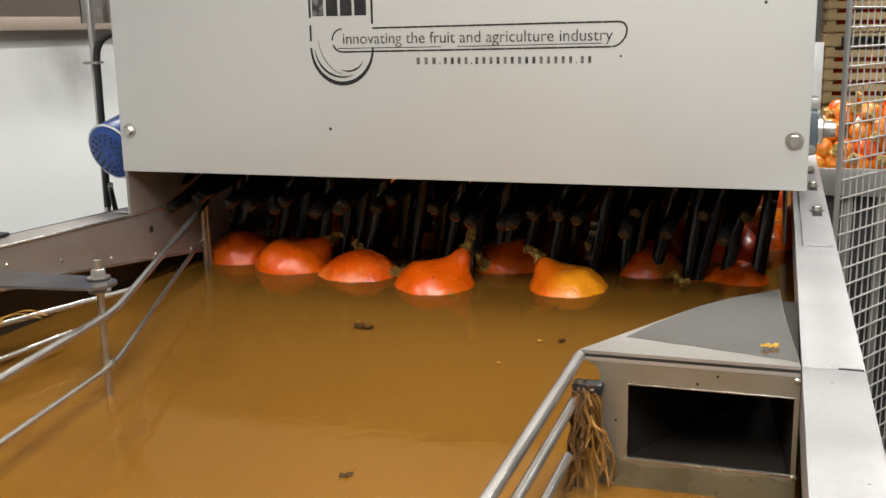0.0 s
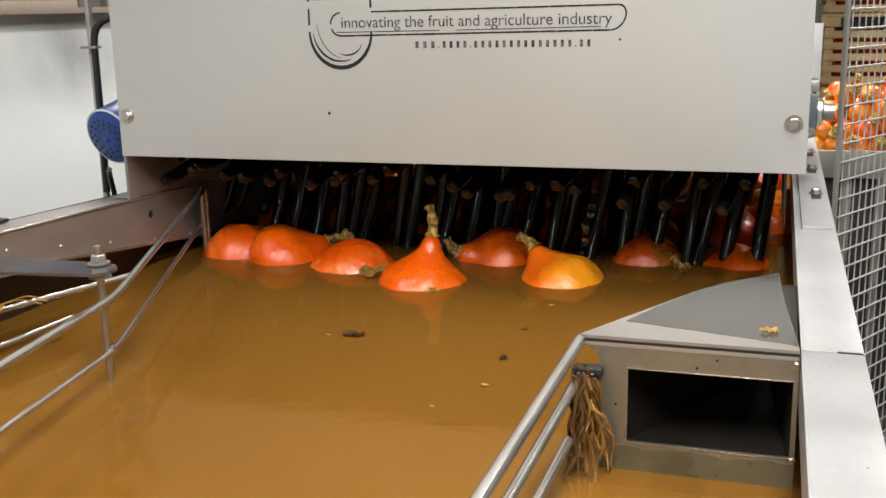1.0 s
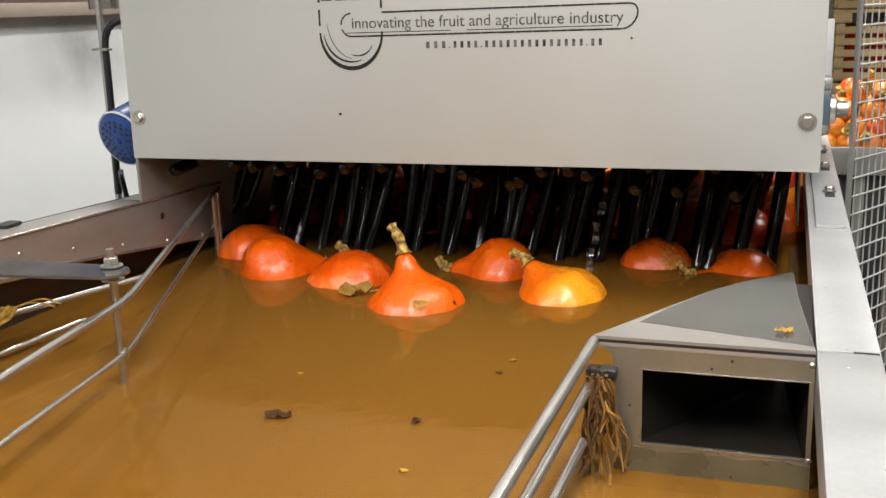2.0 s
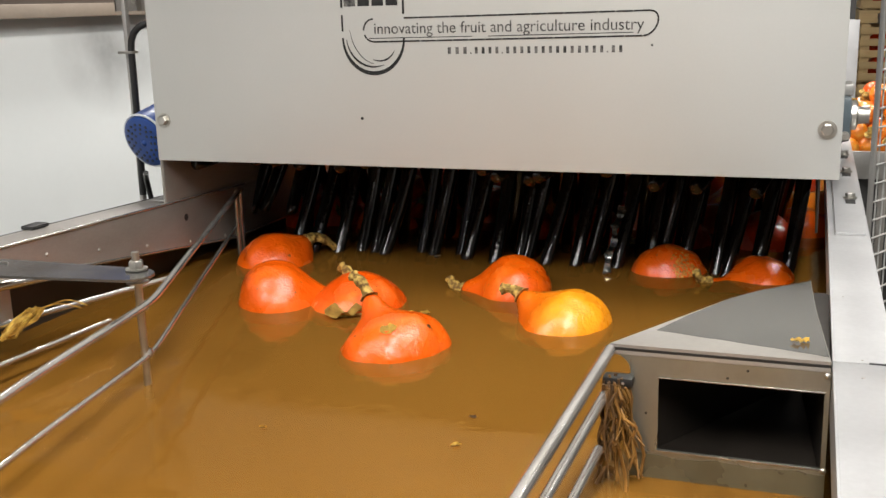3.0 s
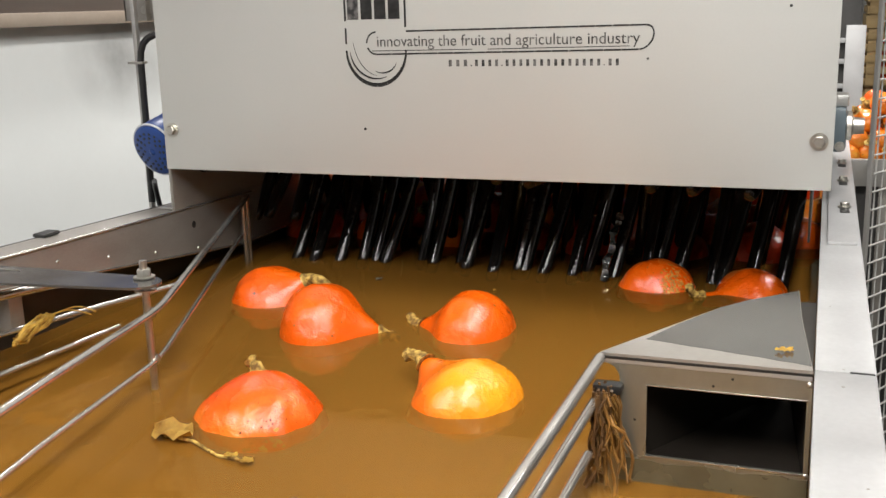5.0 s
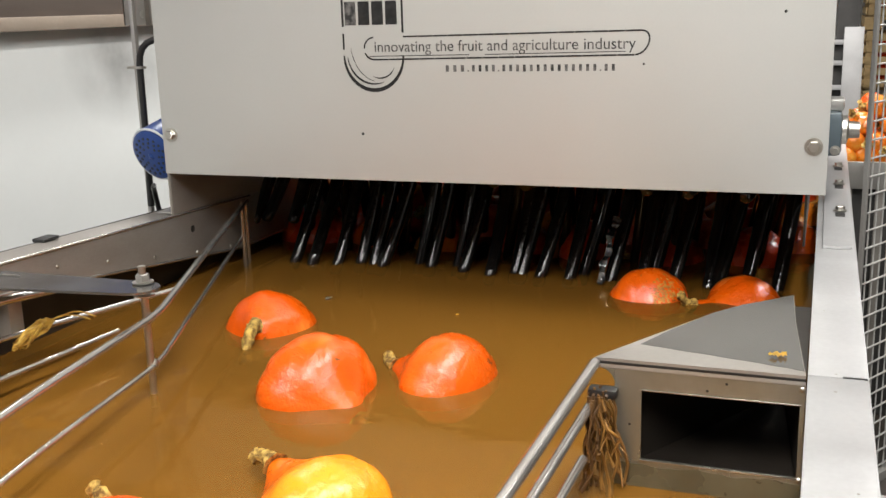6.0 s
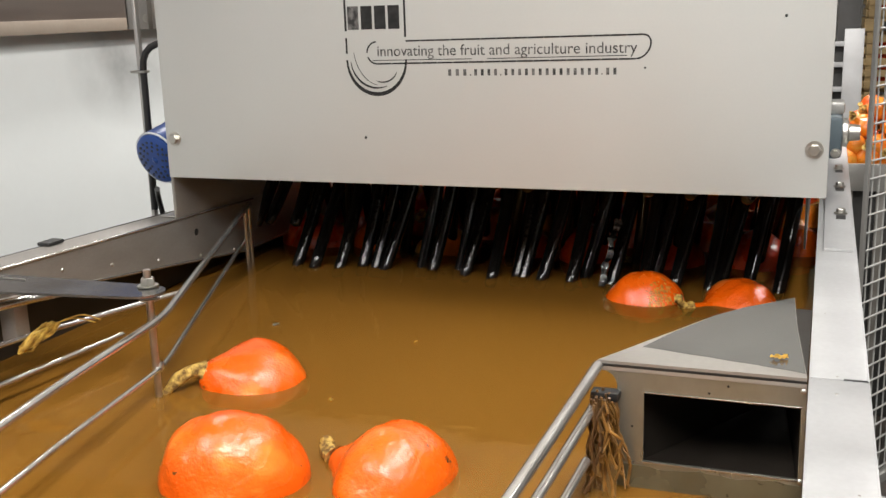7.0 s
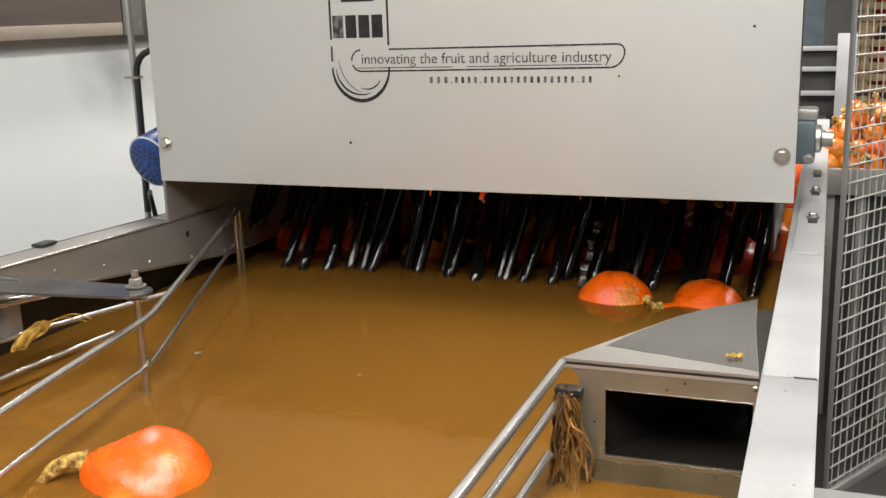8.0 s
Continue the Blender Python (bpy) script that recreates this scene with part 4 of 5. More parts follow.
def axis_local(right, away, up, vec):
    """A direction given right, away and up, in the space of a pumpkin whose neck points along vec."""
    side, ahead = Vector((0.95, 0.31, 0)), Vector((-0.31, 0.95, 0))
    ax = (side * vec[0] + ahead * vec[1] + Vector((0, 0, vec[2]))).normalized()
    turn = Vector((0, 0, 1)).rotation_difference(ax)
    return turn.inverted() @ (side * right + ahead * away + Vector((0, 0, up))).normalized()


def scab(p, seed, radius, neck, centre, spread, mat, name, label, count=60, size=0.004):
    """A rough patch of small flakes lying just proud of a pumpkin's skin."""
    skin, top = pumpkin_body(seed, radius, neck)
    points = [(v.co.copy(), v.co.normalized()) for v in skin.verts]
    skin.free()
    rng = random.Random(seed + 5)
    d = Vector(centre).normalized()
    side = d.orthogonal().normalized()
    other = d.cross(side)
    bm = bmesh.new()
    for k in range(count):
        u, v = rng.gauss(0, spread * 0.5), rng.gauss(0, spread * 0.5)
        way = (d + side * u + other * v).normalized()
        near = sorted(points, key=lambda q: -q[1].dot(way))[:4]
        weights = [1 / (0.002 + way.angle(q[1])) for q in near]
        reach = sum(q[0].length * w for q, w in zip(near, weights)) / sum(weights)
        at = way * (reach - 0.0002)
        a, b = way.orthogonal().normalized(), way.cross(way.orthogonal().normalized())
        turn, n = rng.uniform(0, 6.3), 6
        r = size * rng.uniform(0.4, 1.2)
        ring = []
        for i in range(n):
            t = turn + 2 * math.pi * i / n
            ring.append(bm.verts.new(at + (a * math.cos(t) * rng.uniform(0.6, 1.3) + b * math.sin(t) * rng.uniform(0.6, 1.3)) * r))
        tip = bm.verts.new(at + way * r * 0.25)
        for i in range(n):
            bm.faces.new((ring[i], ring[(i + 1) % n], tip))
    bmesh.ops.recalc_face_normals(bm, faces=bm.faces[:])
    return tagged(part(name, bm, mat, p, label), kind="stuff")


PUMPKINS = {
    "A": pumpkin(1, 0.092, "orange", 0.50, 0.100, (0.0, 1.35), "smooth orange pumpkin with a long curved pale stem", squash=0.95),
    "B": pumpkin(2, 0.101, "orange", 0.7, 0.040, (0.5, 0.3), "round orange pumpkin with scuffed glossy skin"),
    "C": pumpkin(3, 0.104, "scuffed", 0.12, 0.026, (3.0, 0.5), "squat orange-red pumpkin with dark scars and broken stem"),
    "D": pumpkin(4, 0.100, "orange", 1.15, 0.066, (2.5, 0.4), "teardrop orange pumpkin with a stout neck and dry stem"),
    "E": pumpkin(5, 0.098, "orange", 0.8, 0.040, (1.2, 0.5), "orange-red pumpkin with a short knobbly stem"),
    "F": pumpkin(6, 0.099, "two_tone", 0.85, 0.045, (2.8, 0.5), "yellow-orange pumpkin with a ribbed neck and brown stem"),
    "G": pumpkin(7, 0.088, "orange", 0.5, 0.020, (0.0, 0.2), "orange pumpkin with a corky scab bobbing under the fingers"),
    "H": pumpkin(8, 0.092, "orange", 1.35, 0.046, (0.4, 0.4), "orange pumpkin lying on its side beside the deflector box"),
    "I": pumpkin(9, 0.088, "red", 0.5, 0.02, (0.0, 0.2), "dark red pumpkin waiting under the rubber fingers"),
}


def blemishes():
    scab(PUMPKINS["G"], 7, 0.088, 0.5, axis_local(0.40, -0.65, 0.66, (0.3, 0.85, -0.15)), 0.42, M["cork"], "scab", "corky tan scab", 140, 0.0040)
    scab(PUMPKINS["C"], 3, 0.104, 0.12, axis_local(0.35, -0.8, 0.30, (-0.1, 0.25, 0.9)), 0.45, M["scar"], "scar", "dark brown crusty scars", 34, 0.0017)
    scab(PUMPKINS["C"], 3, 0.104, 0.12, axis_local(0.30, -0.95, 0.02, (-0.1, 0.25, 0.9)), 0.30, M["leaf"], "scab", "pale torn scab at the waterline", 40, 0.0040)
    scab(PUMPKINS["E"], 5, 0.098, 0.8, axis_local(0.75, -0.1, 0.6, (-0.8, 0.5, 0.2)), 0.07, M["scar"], "scar", "dark brown scar", 14, 0.0028)
    scab(PUMPKINS["D"], 4, 0.100, 1.15, axis_local(0.55, -0.2, 0.8, (-0.45, 0.55, 0.65)), 0.06, M["scar"], "scar", "dark brown scar", 14, 0.0028)
    scab(PUMPKINS["F"], 6, 0.099, 0.85, axis_local(-0.3, 0.4, 0.8, (-0.55, 0.45, 0.6)), 0.55, M["scar"], "scar", "dark flecks below the stem", 60, 0.0020)
    for key, seed, radius, neck in (("B", 2, 0.101, 0.7), ("C", 3, 0.104, 0.12), ("E", 5, 0.098, 0.8), ("D", 4, 0.100, 1.15)):
        scab(PUMPKINS[key], seed, radius, neck, (0.3, -0.5, 0.6), 1.6, M["scar"], "fleck", "dark soil flecks", 26, 0.0012)["kind"] = "stuff"
    bm = crumple(33, 0.030, M["gold_leaf"])
    d = axis_local(-0.12, -0.55, 0.83, (-0.45, 0.55, 0.65))
    bmesh.ops.transform(bm, matrix=Matrix.Translation(d * 0.098) @ d.to_track_quat("Z", "Y").to_matrix().to_4x4(), verts=bm.verts[:])
    part("stuck_leaf", bm, M["gold_leaf"], PUMPKINS["D"], "yellow leaf stuck to the skin")


blemishes()


WAITING = []  # the foremost of the packed pumpkins drift slowly out


def crowd():
    """Pumpkins waiting behind the rotor, packed on the water."""
    rng = random.Random(21)
    kinds = [pumpkin(30 + k, 0.086, ("red", "orange", "yellow")[k % 3 if k < 3 else 0], 0.8, 0.03, (k, 0.4), "orange-red pumpkin packed among others behind the rotor", "waiting pumpkins") for k in range(4)]
    n = 0
    for j in range(8):
        for i in range(7):
            x = -0.58 + i * 0.187 + (0.05 if j % 2 else -0.03) + rng.uniform(-0.02, 0.02)
            y = 0.555 + j * 0.165 + rng.uniform(-0.02, 0.02)
            if x > 0.62:
                continue
            ax = Vector((rng.uniform(-1, 1), rng.uniform(-1, 1), rng.uniform(-0.1, 1))).normalized()
            m = Matrix.Translation((x, y, WATER + rng.uniform(-0.03, 0.0))) @ ax.to_track_quat("Z", "Y").to_matrix().to_4x4()
            if n < 4:
                ob = kinds[n]
                ob.matrix_basis = m
            else:
                ob = copy_thing(kinds[rng.randrange(4)], m)
            if j < 2:
                WAITING.append((ob, m))
            n += 1


crowd()


# ---- floating scraps ----
def scrap(seed, size, mat, label):
    s = thing("floating_scrap", label, "debris", "floating scraps")
    part("leaf_piece", crumple(seed, size, mat), mat, s)
    return s


def twig():
    s = thing("floating_twig", "thin broken stalk with a dried leaf on the water", "debris")
    tube("stalk", [(-0.09, 0, 0), (-0.03, 0.006, 0.003), (0.03, -0.004, 0.001), (0.075, 0.004, 0.003)], [0.003, 0.0022, 0.002, 0.003], M["stem"], s, seg=8)
    bm = crumple(91, 0.07, M["leaf"])
    bmesh.ops.transform(bm, matrix=pose(-0.07, 0.004, 0.008, 10, 0, 10), verts=bm.verts[:])
    part("leaf", bm, M["leaf"], s)
    for k in range(2):
        bm = crumple(95 + k, 0.022, M["gold_leaf"])
        bmesh.ops.transform(bm, matrix=pose(0.05 + 0.03 * k, 0.002, 0.004, 0, 0, 20), verts=bm.verts[:])
        part("chip", bm, M["gold_leaf"], s)
    return s


TWIG = twig()
SCRAPS = [scrap(60 + k, (0.040, 0.020, 0.022, 0.012, 0.014, 0.014, 0.011, 0.012, 0.013, 0.010, 0.018)[k], M[("root", "root", "root", "gold_leaf", "gold_leaf", "gold_leaf", "gold_leaf", "gold_leaf", "root", "gold_leaf", "pale_chip")[k]],
                "small leaf scrap drifting on the brown water") for k in range(11)]


# ---- right background ----
def mesh_guard():
    g = thing("mesh_guard", "galvanised welded wire mesh guard standing on the floor", "fence")
    ang = math.degrees(math.atan2(math.cos(radians(29)), math.sin(radians(29))))
    g.matrix_basis = pose(0.759, 0.86, 0, 0, 0, ang) @ Matrix.Diagonal((0.932, 0.932, 0.932, 1))
    for x in (0.0, 1.2):
        part("post", box_bm(x - 0.006, x + 0.006, -0.006, 0.006, 0, 2.0, bevel=0.002), M["steel"], g)
    part("bottom_bar", box_bm(0.012, 1.188, -0.012, 0.012, 0.0, 0.03, bevel=0.003), M["steel"], g)
    up = part("wire", sweep(bmesh.new(), [(0, 0, 0.03), (0, 0, 2.0)], 0.0022, 6), M["mesh_wire"], g)
    flat = part("wire", sweep(bmesh.new(), [(0.012, 0, 0), (1.188, 0, 0)], 0.0029, 6), M["mesh_wire"], g)
    for k in range(31):
        ob = up if k == 0 else new("wire", up.data)
        ob.parent, ob.location = g, (0.035 + 0.0375 * k, 0.0022, 0)
    for k in range(40):
        ob = flat if k == 0 else new("wire", flat.data)
        ob.parent, ob.location = g, (0, -0.0022, 0.05 + 0.049 * k)
    return g


mesh_guard()


def pumpkin_small(seed):
    p = thing("pumpkin", "orange pumpkin in a heap on the feed conveyor", "pumpkin", "heaped pumpkins")
    bm, top = pumpkin_body(seed, 0.036, 1.2, 0.80, 26, 18)
    part("body", bm, SKIN["orange" if seed % 4 == 1 else "yellow"], p)
    part("stem", stem_bm(seed, top, 0.022, (seed, 0.5)), M["stem"], p)
    return p


def feed_conveyor():
    c = thing("feed_conveyor", "grey steel feed conveyor trough behind the guard", "conveyor")
    part("bed", box_bm(0.675, 1.9, 1.42, 2.15, 0.78, 0.80), M["steel_dull"], c)
    part("front_edge", box_bm(0.665, 1.9, 1.40, 1.42, 0.745, 0.825), M["steel"], c)
    part("side_edge", box_bm(0.665, 0.675, 1.42, 2.15, 0.745, 0.86), M["steel"], c)
    for x, y in ((0.78, 1.5), (0.78, 2.1), (1.8, 1.5), (1.8, 2.1)):
        part("leg", box_bm(x - 0.025, x + 0.025, y - 0.025, y + 0.025, 0, 0.78), M["dark_steel"], c)
    # Added panel, coloured dark for the dim space below the bed, with slats.
    part("skirt", box_bm(0.70, 1.9, 1.45, 1.456, 0.02, 0.745), M["dark_steel"], c)
    for k in range(12):
        part("slat", box_bm(0.72 + 0.09 * k, 0.745 + 0.09 * k, 1.435, 1.449, 0.02, 0.745), M["steel_dull"], c)
    rng = random.Random(8)
    kinds = [pumpkin_small(50 + k) for k in range(4)]
    n = 0
    for layer in range(4):
        for i in range(13 - layer):
            for j in range(6 - layer):
                ax = Vector((rng.uniform(-1, 1), rng.uniform(-1, 1), rng.uniform(-0.3, 1))).normalized()
                m = Matrix.Translation((0.712 + 0.066 * i + 0.03 * layer + rng.uniform(-0.014, 0.014), 1.46 + 0.068 * j + 0.03 * layer + rng.uniform(-0.014, 0.014), 0.830 + 0.046 * layer + rng.uniform(-0.006, 0.006))) @ ax.to_track_quat("Z", "Y").to_matrix().to_4x4()
                if n < 4:
                    kinds[n].matrix_basis = m
                else:
                    copy_thing(kinds[rng.randrange(4)], m)
                n += 1


feed_conveyor()


def crate():
    c = thing("wooden_crate", "pale wooden slatted crate full of red pumpkins", "crate", "stacked crates")
    w, d, h = 1.05, 0.80, 0.39
    for x in (0, w):
        for y in (0, d):
            part("corner_post", box_bm(x - 0.03, x + 0.03, y - 0.015, y + 0.015, 0, h), M["wood"], c)
    for k in range(5):
        z = 0.010 + k * 0.078
        part("slat", box_bm(-0.03, w + 0.03, -0.030, -0.015, z, z + 0.048), M["wood"], c)
        part("slat", box_bm(-0.03, w + 0.03, d + 0.015, d + 0.030, z, z + 0.048), M["wood"], c)
        part("slat", box_bm(-0.045, -0.03, -0.01, d + 0.01, z, z + 0.048), M["wood"], c)
    part("floor_board", box_bm(0, w, 0, d, 0.0, 0.012), M["wood"], c)
    return c


def crates():
    base = crate()
    pk = pumpkin(61, 0.085, "red", 0.8, 0.03, (1, 0.4), "red pumpkin lying in a wooden crate", "crated pumpkins")
    spots = [(x, 5.95, z) for x in (0.93, 2.10) for z in (0.255, 0.665, 1.15, 1.56)]
    first = True
    rng = random.Random(3)
    for k, (x, y, z) in enumerate(spots):
        if k == 0:
            base.matrix_basis = pose(x, y, z)
        else:
            copy_thing(base, pose(x, y, z))
        for i in range(6):
            for j in range(2):
                ax = Vector((rng.uniform(-1, 1), rng.uniform(-1, 1), rng.uniform(-1, 1))).normalized()
                m = Matrix.Translation((x + 0.10 + 0.17 * i, y + 0.10 + 0.02 * (j % 2), z + 0.10 + 0.15 * j)) @ ax.to_track_quat("Z", "Y").to_matrix().to_4x4()
                if first:
                    pk.matrix_basis, first = m, False
                else:
                    copy_thing(pk, m)
    for x in (0.88, 2.05):
        for z in (0.0, 1.062):
            p = thing("pallet", "wooden pallet under the stacked crates", "pallet", "pallets")
            top = z + (0.254 if z == 0 else 0.086)
            for k in range(5):
                part("board", box_bm(x, x + 1.15, 5.93 + 0.17 * k, 5.93 + 0.17 * k + 0.12, top - 0.022, top), M["wood"], p)
            for k in range(3):
                part("block", box_bm(x + 0.50 * k, x + 0.50 * k + 0.12, 5.93, 6.73, z, top - 0.022), M["wood"], p)


crates()


def side_gearmotor():
    g = thing("gear_motor", "grey gear motor with a bright shaft end on the hood side", "motor")
    part("housing", box_bm(0.6345, 0.690, 0.40, 0.54, 0.985, 1.075, bevel=0.012), M["grey_paint"], g)
    part("flange", lathe(bmesh.new(), [(0, 0), (0.030, 0), (0.030, 0.010), (0.018, 0.014), (0.016, 0.035), (0, 0.035)], 20, pose(0.689, 0.45, 1.035, 0, 90, 0)), M["bolt"], g)
    part("cap", box_bm(0.645, 0.692, 0.43, 0.50, 1.075, 1.10, bevel=0.006), M["steel"], g)
    part("foot_bolt", hex_head(0.007, 0.010, pose(0.678, 0.40, 0.998, 90)), M["bolt"], g)
    return g


side_gearmotor()


def frame_tower():
    f = thing("equipment_rack", "pale steel upright rack with dark cross shelves", "rack")
    for x in (0.40, 0.80):
        part("post", box_bm(x - 0.057, x + 0.057, 5.0, 5.06, 0, 1.11 if x > 0.5 else 2.4, bevel=0.003), M["rim"], f)
    for z in (0.73, 0.88, 1.006):
        part("crossbar", box_bm(0.457, 0.743, 5.0, 5.05, z, z + 0.028), M["rim"], f)
    part("back_plate", box_bm(0.457, 0.743, 5.055, 5.065, 0.60, 1.04), M["dark_steel"], f)
    part("upper_column", box_bm(0.70, 0.83, 5.07, 5.12, 0.0, 2.6), M["dark_steel"], f)
    part("upper_duct", box_bm(0.46, 0.66, 5.07, 5.15, 1.04, 2.6), M["grey_paint"], f)
    return f


# ---- motion ----
def axis_pose(x, y, z, right, away, up, hang=False):
    """A pose at a place whose z axis points right, away and up as seen along the channel."""
    side, ahead = Vector((0.95, 0.31, 0)), Vector((-0.31, 0.95, 0))
    ax = (side * right + ahead * away + Vector((0, 0, up))).normalized()
    base = Vector((0, 0, 1)).rotation_difference(ax)
    if hang:  # the bent stem stays on the lower side
        low = (Vector((0, 0, -1)) + ax * ax.z).normalized()
        base = Matrix((low, ax.cross(low), ax)).transposed().to_quaternion()
    return Matrix.Translation((x, y, z)) @ base.to_matrix().to_4x4()


FLOAT = {
    "A": ([(0, -0.600, 0.360), (1, -0.556, 0.270), (1.5, -0.562, 0.293), (3, -0.517, 0.202), (3.5, -0.491, 0.166), (4, -0.480, 0.128), (4.5, -0.452, 0.046), (5.8, -0.352, -0.128), (6.5, -0.281, -0.282), (7, -0.224, -0.423), (7.5, -0.158, -0.620), (8, -0.134, -0.802)],
          [(0, 0.35, 0.70, 0.55), (1.5, 0.35, 0.75, 0.50), (3, 0.66, 0.45, 0.60), (4, 0.72, 0.42, 0.46), (4.5, 0.76, 0.25, 0.40), (5.8, 0.1, -0.85, 0.50), (6.5, -0.50, -0.70, 0.55), (7, -0.76, -0.40, 0.55), (8, -0.84, -0.12, 0.52)], [(0, -0.025), (5, -0.026), (8, -0.031)]),
    "B": ([(0, -0.439, 0.314), (1, -0.432, 0.253), (1.5, -0.433, 0.220), (3, -0.358, -0.072), (3.5, -0.323, -0.123), (4, -0.302, -0.125), (4.5, -0.265, -0.132), (5.8, -0.108, -0.394), (6.5, -0.050, -0.612), (7, -0.054, -0.770), (7.5, -0.050, -0.985), (8, -0.040, -1.220)],
          [(0, 0.6, 0.2, 0.6), (1.5, 0.8, 0.1, 0.3), (3, 0.9, 0.1, 0.15), (4.5, 0.9, -0.1, 0.1), (5.8, 0.8, -0.5, -0.1), (6.5, 0.1, -0.9, -0.3), (8, -0.2, -0.9, -0.3)], [(0, -0.025), (4, -0.019), (6.5, -0.004), (8, 0.002)]),
    "C": ([(0, -0.266, 0.285), (1, -0.255, 0.223), (1.5, -0.247, 0.177), (3, -0.200, -0.047), (3.5, -0.167, -0.125), (4, -0.150, -0.239), (4.5, -0.134, -0.392), (5.8, -0.093, -0.900), (6.5, -0.044, -1.170), (8, -0.004, -1.700)],
          [(0, 0.0, 0.3, 0.9), (3, -0.2, 0.3, 0.85), (4.5, 0.0, 0.2, 0.95), (5.8, -0.2, 0.5, 0.8), (8, -0.3, 0.5, 0.8)], [(0, -0.037), (3, -0.031), (8, -0.029)]),
    "D": ([(0, -0.062, 0.224), (1, -0.061, 0.129), (1.5, -0.056, 0.062), (3, -0.032, -0.271), (3.5, -0.036, -0.415), (4, -0.037, -0.625), (4.5, -0.037, -0.882), (5, -0.012, -1.100), (6, 0.018, -1.450), (8, 0.048, -2.050)],
          [(0, 0.50, 0.12, 0.85), (0.5, 0.38, 0.10, 0.92), (1.0, 0.18, 0.06, 1.0), (1.5, 0.0, 0.1, 1.0), (3, -0.35, 0.5, 0.75), (4, -0.5, 0.6, 0.6), (4.5, -0.6, 0.6, 0.5), (8, -0.6, 0.6, 0.5)], [(0, -0.035), (3, -0.029), (4, -0.020), (8, -0.016)]),
    "E": ([(0, 0.044, 0.429), (1, 0.044, 0.352), (1.5, 0.040, 0.296), (3, 0.071, 0.111), (3.5, 0.055, 0.062), (4, 0.057, 0.007), (4.5, 0.054, -0.044), (5.8, 0.089, -0.293), (6.5, 0.118, -0.504), (7, 0.148, -0.704), (7.5, 0.192, -0.900), (8, 0.212, -1.100)],
          [(0, -0.5, -0.6, 0.4), (1, -0.8, -0.2, 0.4), (1.5, -0.8, 0.0, 0.3), (3, -0.85, 0.1, 0.2), (4.5, -0.9, 0.2, 0.15), (5.8, -0.8, 0.5, 0.2), (8, -0.75, 0.5, 0.25)], [(0, -0.029), (8, -0.023)]),
    "F": ([(0, 0.205, 0.265), (1, 0.206, 0.208), (1.5, 0.206, 0.160), (3, 0.211, -0.066), (3.5, 0.199, -0.108), (4, 0.195, -0.202), (4.5, 0.182, -0.297), (5.8, 0.105, -0.731), (6.5, 0.090, -1.000), (8, 0.050, -1.600)],
          [(0, -0.4, 0.3, 0.8), (1.5, -0.4, 0.3, 0.8), (3, -0.6, 0.4, 0.6), (4.5, -0.5, 0.5, 0.6), (5.8, -0.6, 0.6, 0.5), (8, -0.6, 0.6, 0.5)], [(0, -0.041), (3, -0.035), (8, -0.031)]),
    "G": ([(0, 0.361, 0.440), (1, 0.361, 0.399), (1.5, 0.361, 0.374), (3, 0.345, 0.333), (3.5, 0.350, 0.305), (4.5, 0.339, 0.285), (6.5, 0.330, 0.207), (7, 0.323, 0.209), (8, 0.303, 0.223)],
          [(0, 0.0, 1.0, 0.0), (4.5, 0.2, 0.9, -0.1), (8, 0.4, 0.8, -0.2)], [(0, -0.037), (3, -0.034), (8, -0.032)]),
    "H": ([(0, 0.541, 0.426), (1, 0.542, 0.414), (1.5, 0.538, 0.377), (3, 0.528, 0.331), (3.5, 0.528, 0.308), (4.5, 0.526, 0.293), (6.5, 0.514, 0.241), (7, 0.509, 0.242), (8, 0.493, 0.245)],
          [(0, -0.92, -0.22, 0.36), (8, -0.90, -0.36, 0.34)], [(0, -0.052), (3, -0.049), (8, -0.046)]),
    "I": ([(0, -0.560, 0.780), (3, -0.575, 0.640), (4.5, -0.585, 0.590), (6.5, -0.575, 0.535), (8, -0.580, 0.515)],
          [(0, 0.2, 0.9, 0.3), (8, 0.0, 0.95, 0.2)], [(0, -0.019), (8, -0.019)]),
}


def at_time(rows, t):
    """Straight-line value at t from rows of time and numbers."""
    if t <= rows[0][0]:
        return rows[0][1:]
    for a, b in zip(rows, rows[1:]):
        if t <= b[0]:
            s = (t - a[0]) / (b[0] - a[0])
            return [p + (q - p) * s for p, q in zip(a[1:], b[1:])]
    return rows[-1][1:]


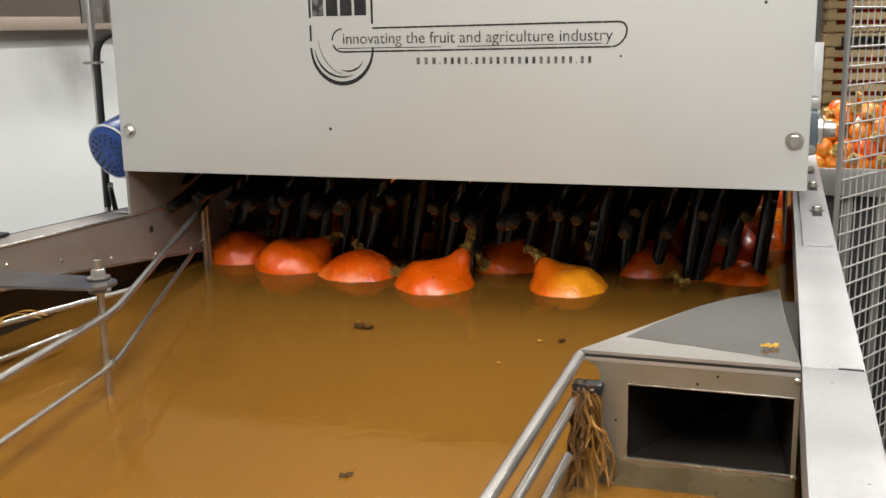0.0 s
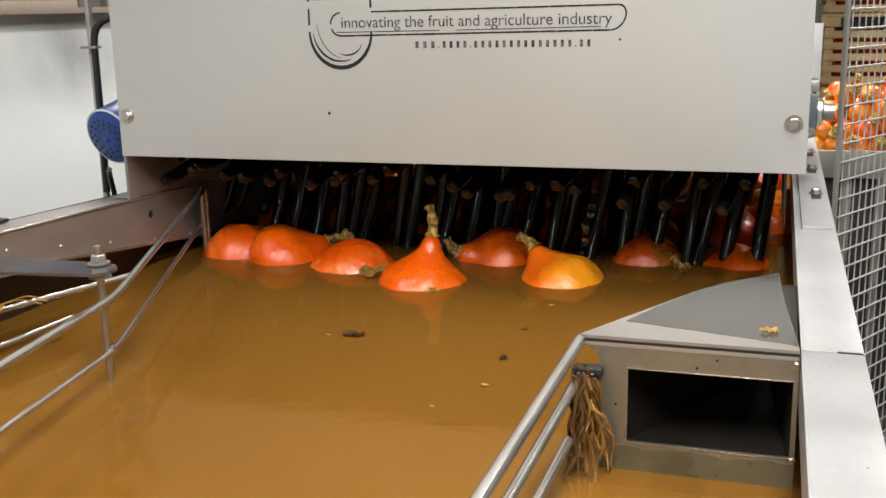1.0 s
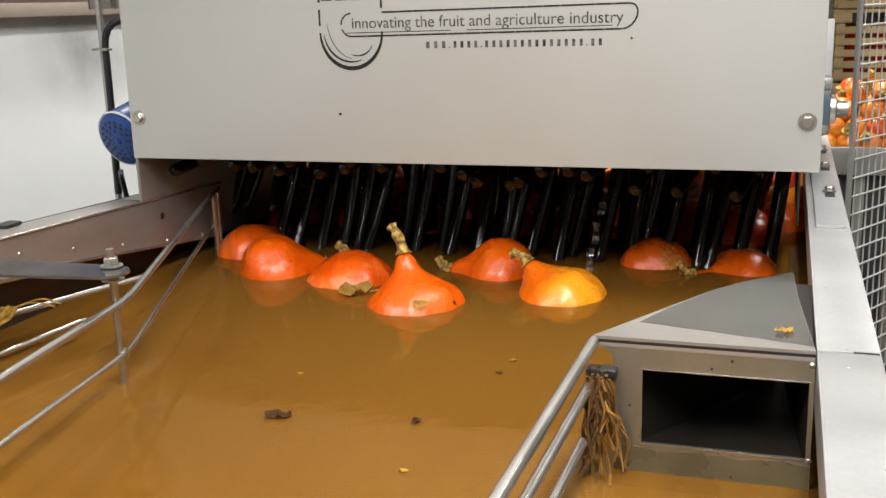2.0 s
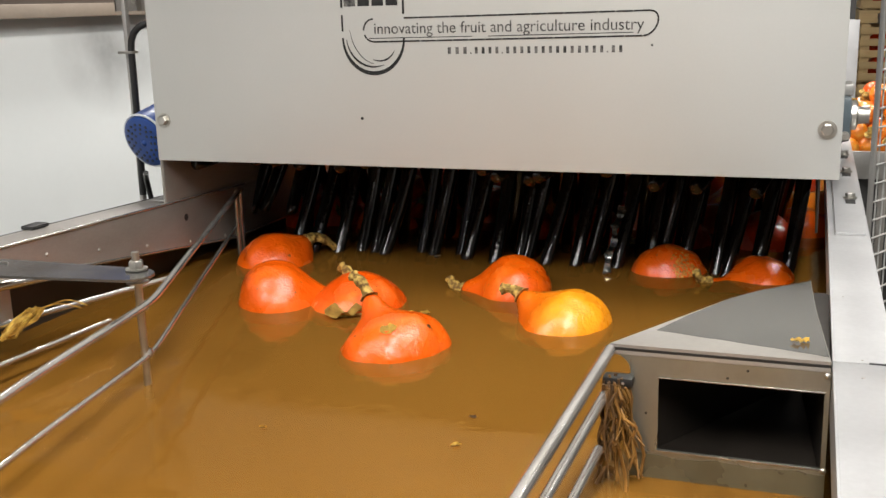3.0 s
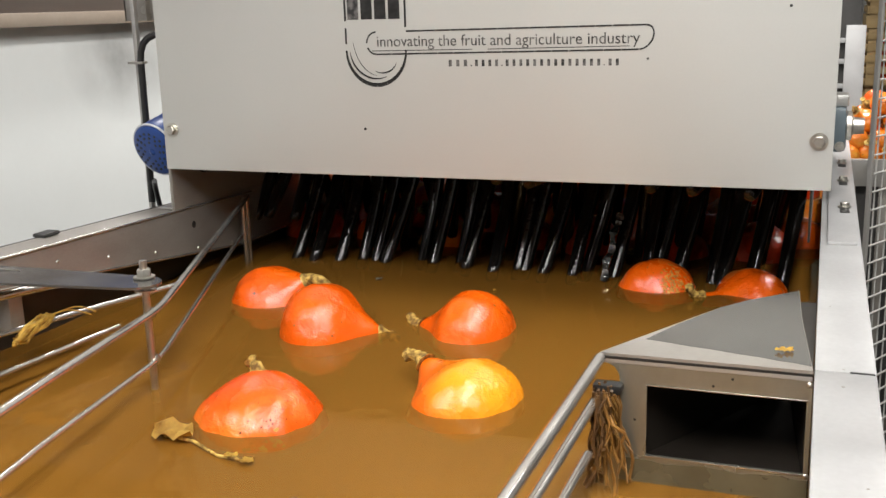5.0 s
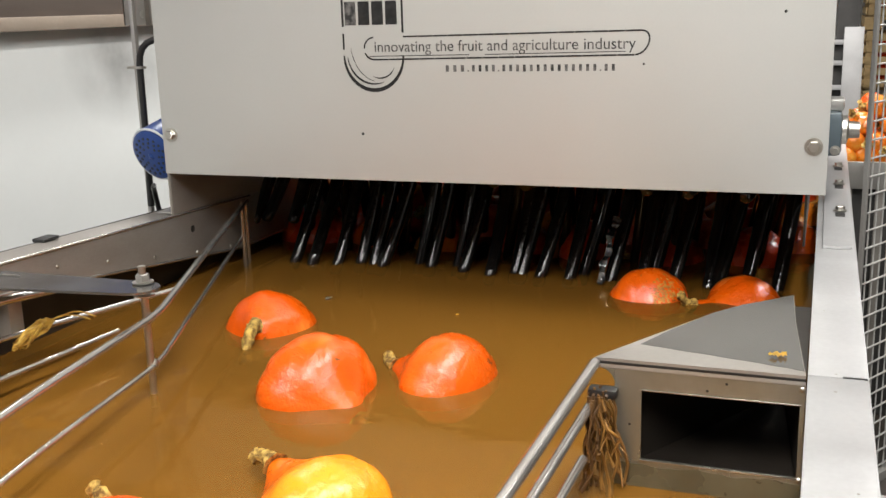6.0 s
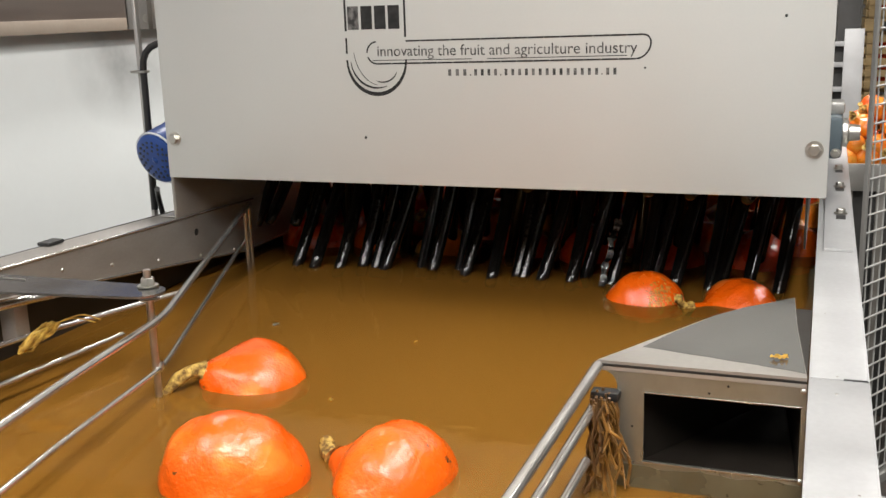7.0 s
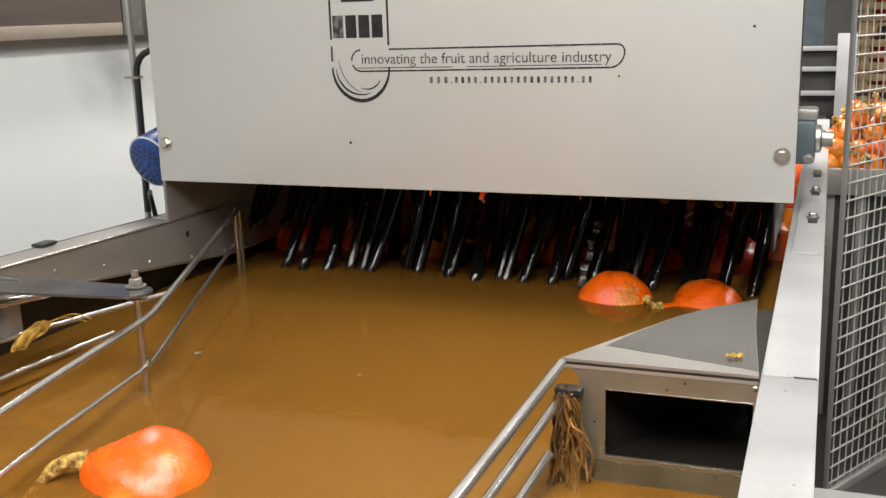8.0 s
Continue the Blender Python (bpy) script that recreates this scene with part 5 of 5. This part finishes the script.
DRIFT = [  # time and place of each drifting scrap
    [(0, -0.09, -0.12), (1, -0.055, -0.25), (1.5, -0.047, -0.42), (3, -0.02, -0.95), (8, 0.05, -2.0)],
    [(0, 0.129, -0.711), (8, 0.10, -2.2)],
    [(0, 0.275, -0.108), (1, 0.221, -0.299), (1.5, 0.183, -0.428), (4, 0.10, -1.2), (8, 0.05, -2.1)],
    [(0, 0.20, -0.25), (1, 0.176, -0.52), (1.5, 0.129, -0.776), (3, 0.05, -1.5), (8, 0.0, -2.3)],
    [(0, 0.24, -0.12), (1, 0.226, -0.424), (3, 0.15, -1.0), (8, 0.10, -2.1)],
    [(0, 0.25, 0.30), (3, 0.201, -0.626), (4, 0.18, -0.95), (8, 0.10, -2.1)],
    [(0, 0.05, 0.90), (6.5, -0.013, -0.102), (7, -0.028, -0.185), (8, -0.018, -0.375)],
    [(0, 0.0, 0.80), (5.8, 0.03, -0.13), (7, -0.052, -0.486), (8, -0.06, -0.90)],
    [(0, 0.22, 0.10), (3, 0.194, -0.532), (4.5, 0.091, -0.713), (8, 0.02, -1.9)],
    [(0, -0.112, -0.089), (1.5, -0.09, -0.35), (8, -0.05, -1.8)],
    [(0, -0.15, 0.60), (3, -0.170, 0.325), (4, -0.201, 0.233), (4.5, -0.225, 0.205), (6, -0.30, 0.02), (8, -0.36, -0.35)],
]


def motions():
    for key, (places, axes, rise) in FLOAT.items():
        times = sorted({r[0] for r in places} | {r[0] for r in axes} | {r[0] for r in rise})
        rows = []
        for t in times:
            x, y = at_time(places, t)
            rows.append((t, axis_pose(x, y, WATER + at_time(rise, t)[0], *at_time(axes, t), key == "A")))
        walk(PUMPKINS[key], rows)
    for ob, m in WAITING:
        walk(ob, [(t, Matrix.Translation((0, back, 0)) @ m) for t, back in ((0, 0.075), (3, 0.05), (6, 0.0), (8, -0.015))])
    walk(ROTOR, [(t, pose(0, AXIS_Y, AXIS_Z, -turn, 0, 0)) for t, turn in ((0, 62), (1.5, 69), (3, 74), (4.5, 76), (6, 77), (8, 78))])
    walk(TWIG, [(0, pose(-0.09, 0.30, WATER + 0.002, 0, 0, 30)), (3, pose(-0.115, -0.13, WATER + 0.002, 0, 0, 18)), (3.5, pose(-0.088, -0.215, WATER + 0.002, 0, 0, 12)), (4, pose(-0.112, -0.35, WATER + 0.002, 0, 0, 5)), (4.5, pose(-0.122, -0.54, WATER + 0.002, 0, 0, -10)), (6, pose(-0.12, -1.05, WATER + 0.002, 0, 0, -20)), (8, pose(-0.12, -1.6, WATER + 0.002, 0, 0, -25))])
    for k, (ob, rows) in enumerate(zip(SCRAPS, DRIFT)):
        walk(ob, [(t, pose(x, y, WATER + 0.002, 0, 0, 40 * k + 5 * t)) for t, x, y in rows])


frame_tower()
motions()
